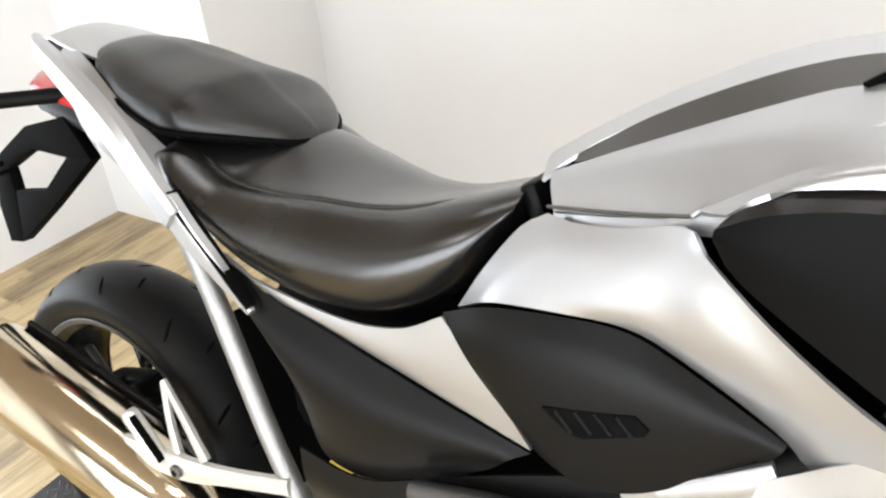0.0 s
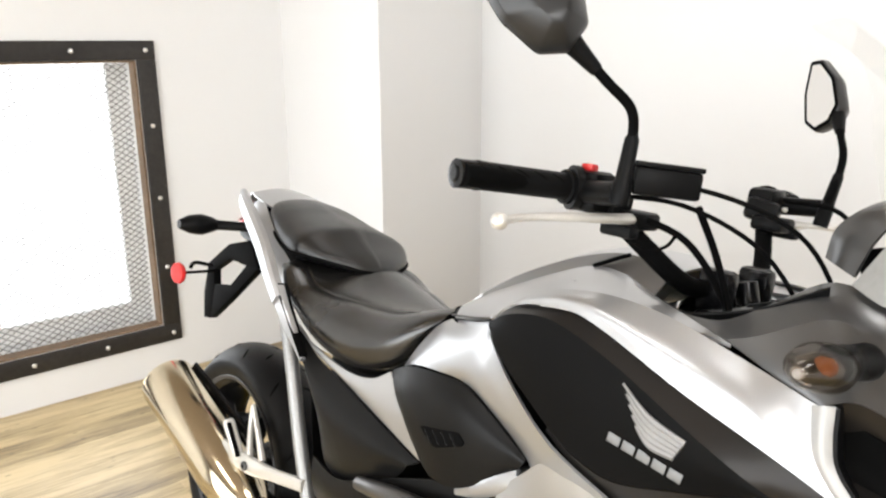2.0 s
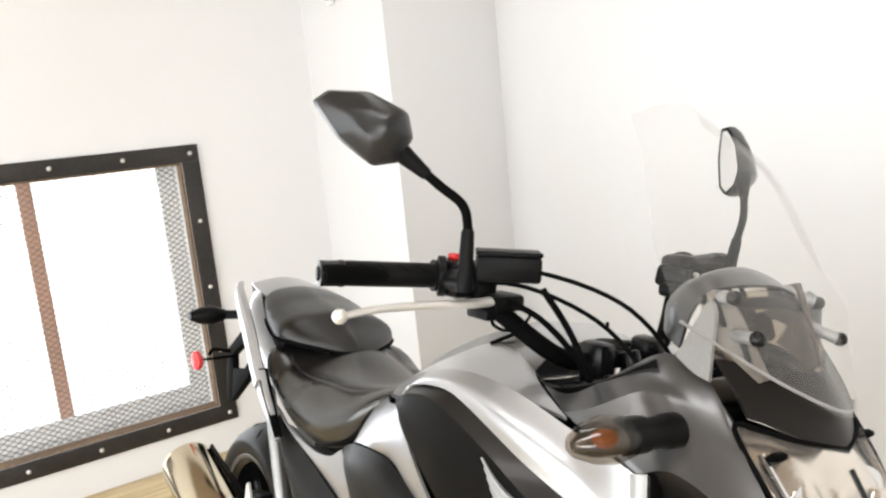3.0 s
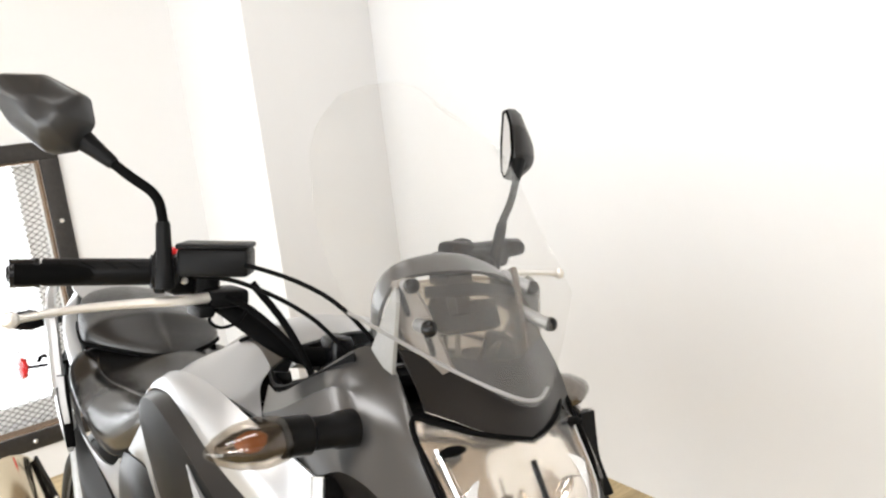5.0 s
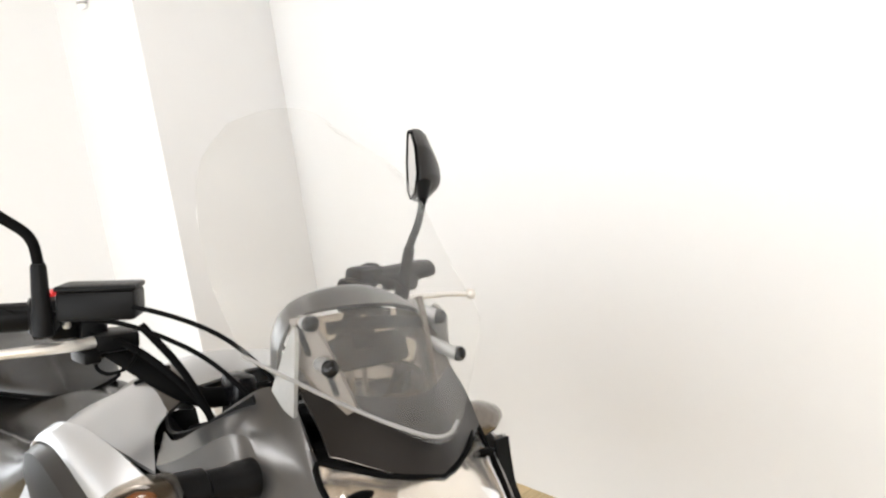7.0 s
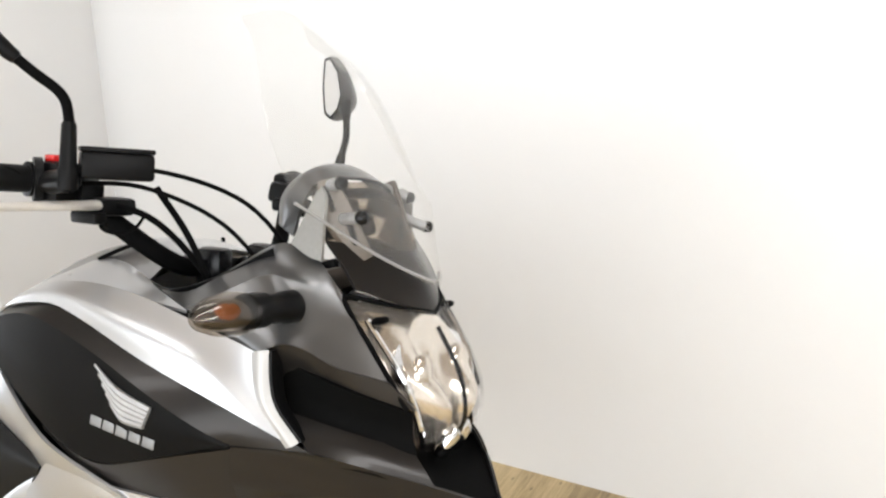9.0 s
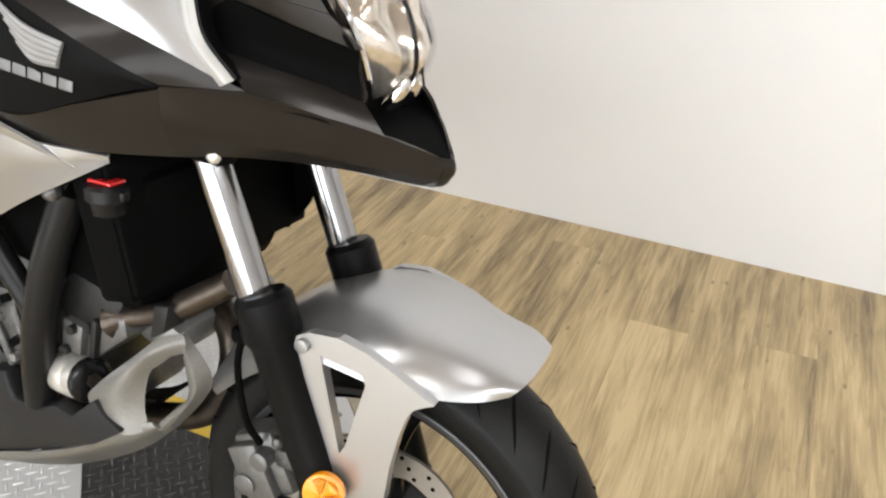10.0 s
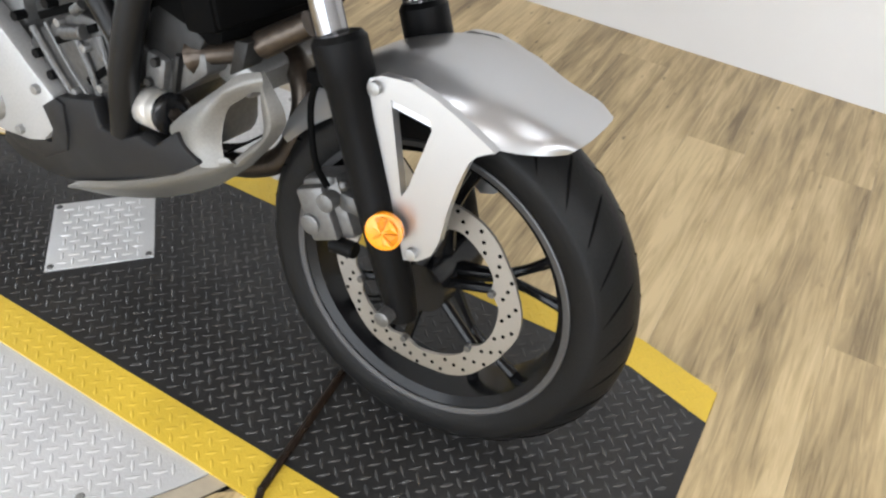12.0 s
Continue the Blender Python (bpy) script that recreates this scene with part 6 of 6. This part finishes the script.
# exhaust, rear fork, footpeg hanger
mf = rod((-0.085, -0.240, 0.548), (0.34, -0.212, 0.405), [(0, 0.055), (0.003, 0.064), (0.03, 0.066), (0.75, 0.066), (0.9, 0.056), (1, 0.035)], 40)
muff = put("exhaust_muffler", mf, STAINLESS, bike, "polished stainless exhaust muffler")
put("muffler_end", rod((-0.087, -0.240, 0.5487), (-0.075, -0.2392, 0.5446), [(0, 0.030), (0.1, 0.052), (1, 0.056)], 32), GLOSS, muff)
# Gloss-black bar added for the dark streak reflected along the muffler.
put("dark_reflection_strip", bar([(-0.060, -0.185, 0.590, 0.008, 0.005), (0.08, -0.172, 0.545, 0.010, 0.005), (0.20, -0.162, 0.505, 0.010, 0.005), (0.26, -0.160, 0.485, 0.006, 0.005)]), GLOSS, muff)
put("link_pipe", tube([(0.32, -0.214, 0.41), (0.39, -0.19, 0.35), (0.50, -0.14, 0.27), (0.7, -0.05, 0.25)], 0.028, 16), STAINLESS, bike)
put("swing_arm", join(box((0.56, 0.035, 0.06), 0.012, pose(0.24, -0.11, 0.33)), box((0.56, 0.035, 0.06), 0.012, pose(0.24, 0.11, 0.33)), box((0.10, 0.22, 0.07), 0.012, pose(0.47, 0, 0.34))), MATTE, bike, "black swing arm")
put("rear_caliper", join(box((0.12, 0.05, 0.06), 0.014, pose(0.045, -0.085, 0.455, 0, -15, 0)), pin((0.04, -0.125, 0.46), (0.04, -0.09, 0.46), 0.024), pin((0.09, -0.12, 0.475), (0.09, -0.09, 0.475), 0.018)), PLASTIC, bike, "black rear brake caliper")
hang = put("footpeg_hanger", join(bar([(0.13, -0.226, 0.478, 0.012, 0.007), (0.20, -0.230, 0.498, 0.016, 0.008), (0.32, -0.228, 0.505, 0.019, 0.009), (0.40, -0.218, 0.515, 0.013, 0.008), (0.50, -0.20, 0.53, 0.012, 0.008)]), bar([(0.372, -0.222, 0.530, 0.008, 0.006), (0.335, -0.216, 0.572, 0.0055, 0.005), (0.288, -0.208, 0.618, 0.0045, 0.004)]), bar([(0.318, -0.222, 0.520, 0.007, 0.006), (0.300, -0.215, 0.568, 0.005, 0.005), (0.288, -0.208, 0.616, 0.0045, 0.004)])), ALUBR, bike, "bright cast aluminium footpeg hanger")
peg = put("footpeg", rod((0.302, -0.236, 0.508), (0.256, -0.246, 0.580), [(0, 0.009), (0.08, 0.0125), (0.92, 0.0125), (1, 0.009)], 14), ALUBR, hang)
for i in range(7):
    q = Vector((0.302, -0.236, 0.508)).lerp(Vector((0.256, -0.246, 0.580)), 0.16 + i * 0.115)
    put("peg_rib", box((0.004, 0.010, 0.014), 0.001, pose(q.x + 0.011, q.y - 0.006, q.z + 0.004, 0, -33, 0)), MATTE, peg)
put("hanger_clamp", join(box((0.05, 0.03, 0.035), 0.008, pose(0.165, -0.222, 0.485, 0, -12, 0)), pin((0.185, -0.245, 0.49), (0.185, -0.21, 0.49), 0.015)), ALU, hang)
for bx, bz in ((0.329, 0.505), (0.205, 0.497)):
    put("hanger_bolt", pin((bx, -0.242, bz), (bx, -0.222, bz), 0.010, 12), ENGINE, hang)
    put("bolt_socket", pin((bx, -0.2432, bz), (bx, -0.240, bz), 0.005, 6), MATTE, hang)
put("side_stand", tube([(0.72, 0.13, 0.30), (0.70, 0.22, 0.14), (0.68, 0.30, -0.035)], 0.013, 12), MATTE, bike, "black side stand")
put("mud_flap", patch([[(0.28, -0.07, 0.66), (0.28, 0.07, 0.66)], [(0.33, -0.075, 0.5), (0.33, 0.075, 0.5)], [(0.36, -0.07, 0.36), (0.36, 0.07, 0.36)]], 5, 8, out=(-1, 0, 0)), MATTE, bike)

# ---- turntable ----
TX, TY, TR = 0.745, 0.01, 0.665


def lug_field(name, inside, x0, x1, y0, y1, z, material, pitch=0.030, parent=None, high=0.0017):
    """Raised tread lugs, alternating in direction, as one mesh."""
    vs, fs = [], []
    nx, ny = int((x1 - x0) / pitch) + 1, int((y1 - y0) / pitch) + 1
    for i in range(nx):
        for j in range(ny):
            for k in range(2):
                x, y = x0 + (i + 0.5 * k) * pitch, y0 + (j + 0.5 * k) * pitch
                if not inside(x, y):
                    continue
                a = radians(45 if k else -45) + radians(0)
                c, s = math.cos(a), math.sin(a)
                b = len(vs)
                for u, v, h in ((-0.0125, 0, 0), (-0.004, -0.0030, 0), (0.004, -0.0030, 0), (0.0125, 0, 0), (0.004, 0.0030, 0), (-0.004, 0.0030, 0), (-0.006, 0, high), (0.006, 0, high)):
                    vs.append((x + u * c - v * s, y + u * s + v * c, z + h))
                fs += [(b, b + 1, b + 6), (b + 1, b + 2, b + 7, b + 6), (b + 2, b + 3, b + 7), (b + 3, b + 4, b + 7), (b + 4, b + 5, b + 6, b + 7), (b + 5, b, b + 6)]
    ob = put(name, (vs, fs), material, parent, "", 60)
    return tagged(ob, "", "", "", "stuff")


table = tagged(put("turntable", lathe([(0.001, -0.0005), (TR, -0.0005), (TR, -0.012), (0.001, -0.012)], 160, (TX, TY, 0), "z"), PLATE), "round aluminium tread plate turntable set in the floor", "turntable")
lug_field("tread_lug", lambda x, y: (x - TX) ** 2 + (y - TY) ** 2 < (TR - 0.015) ** 2 and (y < -0.315 or y > 0.36), TX - TR, TX + TR, TY - TR, TY + TR, -0.0005, LUGPLATE, 0.030, table, 0.0014)
for a in range(0, 360, 15):
    x, y = TX + (TR - 0.032) * math.cos(radians(a)), TY + (TR - 0.032) * math.sin(radians(a))
    if abs(y) > 0.37:
        put("rivet", lathe([(0.001, 0.003), (0.006, 0.0025), (0.008, -0.0005)], 12, (x, y, 0), "z"), ALU, table)
ring = tagged(put("trim", lathe([(TR + 0.002, -0.0015), (TR + 0.034, -0.0012), (TR + 0.034, -0.010), (TR + 0.002, -0.010), (TR + 0.002, -0.0015)], 160, (TX, TY, 0), "z"), RINGWOOD), "greyed joint ring round the turntable", "floor trim", "", "structure")
put("joint_gap", lathe([(TR + 0.034, -0.0036), (TR + 0.041, -0.0036), (TR + 0.041, -0.0046)], 160, (TX, TY, 0), "z"), GROOVE, ring)
RX0, RX1 = 2.0 - 16 * 0.152, 2.0
BENDX, NIP = 1.84, 0.047          # the last stretch narrows


def flat_plate(outline, z0=-0.0035, z1=0.0045):
    n = len(outline)
    return [(x, y, z) for z in (z0, z1) for x, y in outline], [tuple(range(n)), tuple(range(n, 2 * n))] + [(k, (k + 1) % n, n + (k + 1) % n, n + k) for k in range(n)]


runway = tagged(put("runway", flat_plate([(RX0, -0.225), (BENDX, -0.225), (RX1, -0.225 + NIP), (RX1, 0.275 - NIP), (BENDX, 0.275), (RX0, 0.275)]), BLACKPLATE, None, "", 0), "black tread plate runway with yellow edges", "runway")
runway_top = 0.0045
for y0, y1, nip in ((-0.300, -0.226, NIP), (0.276, 0.350, -NIP)):
    put("yellow_stripe", flat_plate([(RX0 + 0.001, y0), (BENDX, y0), (RX1 - 0.001, y0 + nip), (RX1 - 0.001, y1 + nip), (BENDX, y1), (RX0 + 0.001, y1)]), YELLOW, runway, "", 0)
    lug_field("tread_lug", lambda x, y, a=y0, b=y1, g=nip: a + 0.004 < y - g * max(0, x - BENDX) / (RX1 - BENDX) < b - 0.004, RX0 + 0.02, RX1 - 0.015, y0 - NIP, y1 + NIP, runway_top, YELLOW, 0.030, runway, 0.0013)


def in_plate(x, y, g=0.0):
    u, v = (x - 0.745) * 0.7071 + (y - 0.01) * 0.7071, -(x - 0.745) * 0.7071 + (y - 0.01) * 0.7071
    return abs(u) < 0.106 + g and abs(v) < 0.106 + g


lug_field("tread_lug", lambda x, y: -0.222 + NIP * max(0, x - BENDX) / (RX1 - BENDX) < y < 0.272 - NIP * max(0, x - BENDX) / (RX1 - BENDX) and not in_plate(x, y, 0.006), RX0 + 0.02, RX1 - 0.015, -0.222, 0.272, runway_top, LUGBLACK, 0.030, runway)
hatch = tagged(put("cover_plate", box((0.212, 0.212, 0.004), 0.001, pose(0.745, 0.01, 0.0065, 0, 0, 45)), PLATE), "square aluminium tread cover plate with rivets on the runway", "plate")
lug_field("tread_lug", lambda x, y: in_plate(x, y, -0.012), 0.59, 0.90, -0.15, 0.17, 0.0085, LUGPLATE, 0.030, hatch, 0.0020)
for dx, dy in ((0.135, 0), (-0.135, 0), (0, 0.135), (0, -0.135)):
    put("rivet", lathe([(0.001, 0.003), (0.005, 0.0025), (0.007, 0)], 12, (0.745 + dx, 0.01 + dy, 0.0085), "z"), ENGINE, hatch)
tagged(put("strap_bar", join(tube([(1.398, 0.01, 0.013), (1.414, -0.14, 0.012), (1.430, -0.285, 0.012)], 0.0074, 8, flat=0.85), tube([(1.428, -0.281, 0.013), (1.432, -0.290, 0.009), (1.436, -0.310, 0.006)], 0.0066, 8)), BARSTEEL), "worn brown-black steel bar lying on the runway", "bar")

# ---- floor planks ----
floor = tagged(put("floor", box((6.4, 5.4, 0.03), 0, pose(1.5, -1.0, -0.020)), SUBFLOOR, None, "", 0), "light oak-look plank floor", "floor", "", "structure")
PW = 0.152
rng = random.Random(5)
CUT = TR + 0.037
ix = 0
x = 2.0 - 23 * PW
while x < 4.55:
    y = -3.6 - rng.random() * 1.2
    while y < 1.7:
        length = 1.22
        ya, yb = max(y, -3.58), min(y + length, 1.66)
        y += length
        if yb - ya < 0.05:
            continue
        xa, xb = x + 0.0002, x + PW - 0.0002
        ya, yb = ya + 0.0002, yb - 0.0002
        spans = [(ya, yb)]
        if xa < RX1 - 0.01 and xb > RX0 + 0.01:
            spans = []
            lap = 0.060 if xa > BENDX else 0.0
            if ya < -0.301 + lap:
                spans.append((ya, min(yb, -0.301 + lap)))
            if yb > 0.351 - lap:
                spans.append((max(ya, 0.351 - lap), yb))
        for s0, s1 in spans:
            if s1 - s0 < 0.01:
                continue
            cx, cy = (xa + xb) / 2, (s0 + s1) / 2
            r_edge = math.hypot(max(abs(cx - TX) - PW / 2, 0), max(abs(cy - TY) - (s1 - s0) / 2, 0))
            pieces = [(s0, s1)]
            v, f = box((s1 - s0, xb - xa, 0.006), 0)
            far = max(math.hypot(px - TX, py - TY) for px in (xa, xb) for py in (s0, s1))
            if r_edge < CUT:
                if far < CUT:
                    continue
                # plank cut round the turntable
                edge = []
                for px in np.linspace(xa, xb, 7):
                    d = CUT ** 2 - (px - TX) ** 2
                    hy = math.sqrt(d) if d > 0 else 0
                    edge.append((px, hy if d > 0 else None))
                up = cy > TY
                ring_a, ring_b = [], []
                for px, hy in edge:
                    lo, hi = s0, s1
                    if hy is not None:
                        if up:
                            lo = max(lo, TY + hy + 0.003)
                        else:
                            hi = min(hi, TY - hy - 0.003)
                    ring_a.append((px, min(lo, hi)))
                    ring_b.append((px, max(lo, hi) if hi > lo else min(lo, hi)))
                vs = [(b_ - cy, -(a_ - cx), z) for z in (-0.003, 0.003) for a_, b_ in ring_a + ring_b]
                n = 7
                fs = []
                for k in range(n - 1):
                    fs += [(k, k + 1, n + k + 1, n + k), (2 * n + k, 3 * n + k, 3 * n + k + 1, 2 * n + k + 1), (k, 2 * n + k, 2 * n + k + 1, k + 1), (n + k, n + k + 1, 3 * n + k + 1, 3 * n + k)]
                v, f = vs, fs
            ob = put("plank", (v, f), WOOD, floor, "", 0)
            ob.matrix_local = pose(cx, cy, -0.0045, 0, 0, 90)
            ix += 1
    x += PW
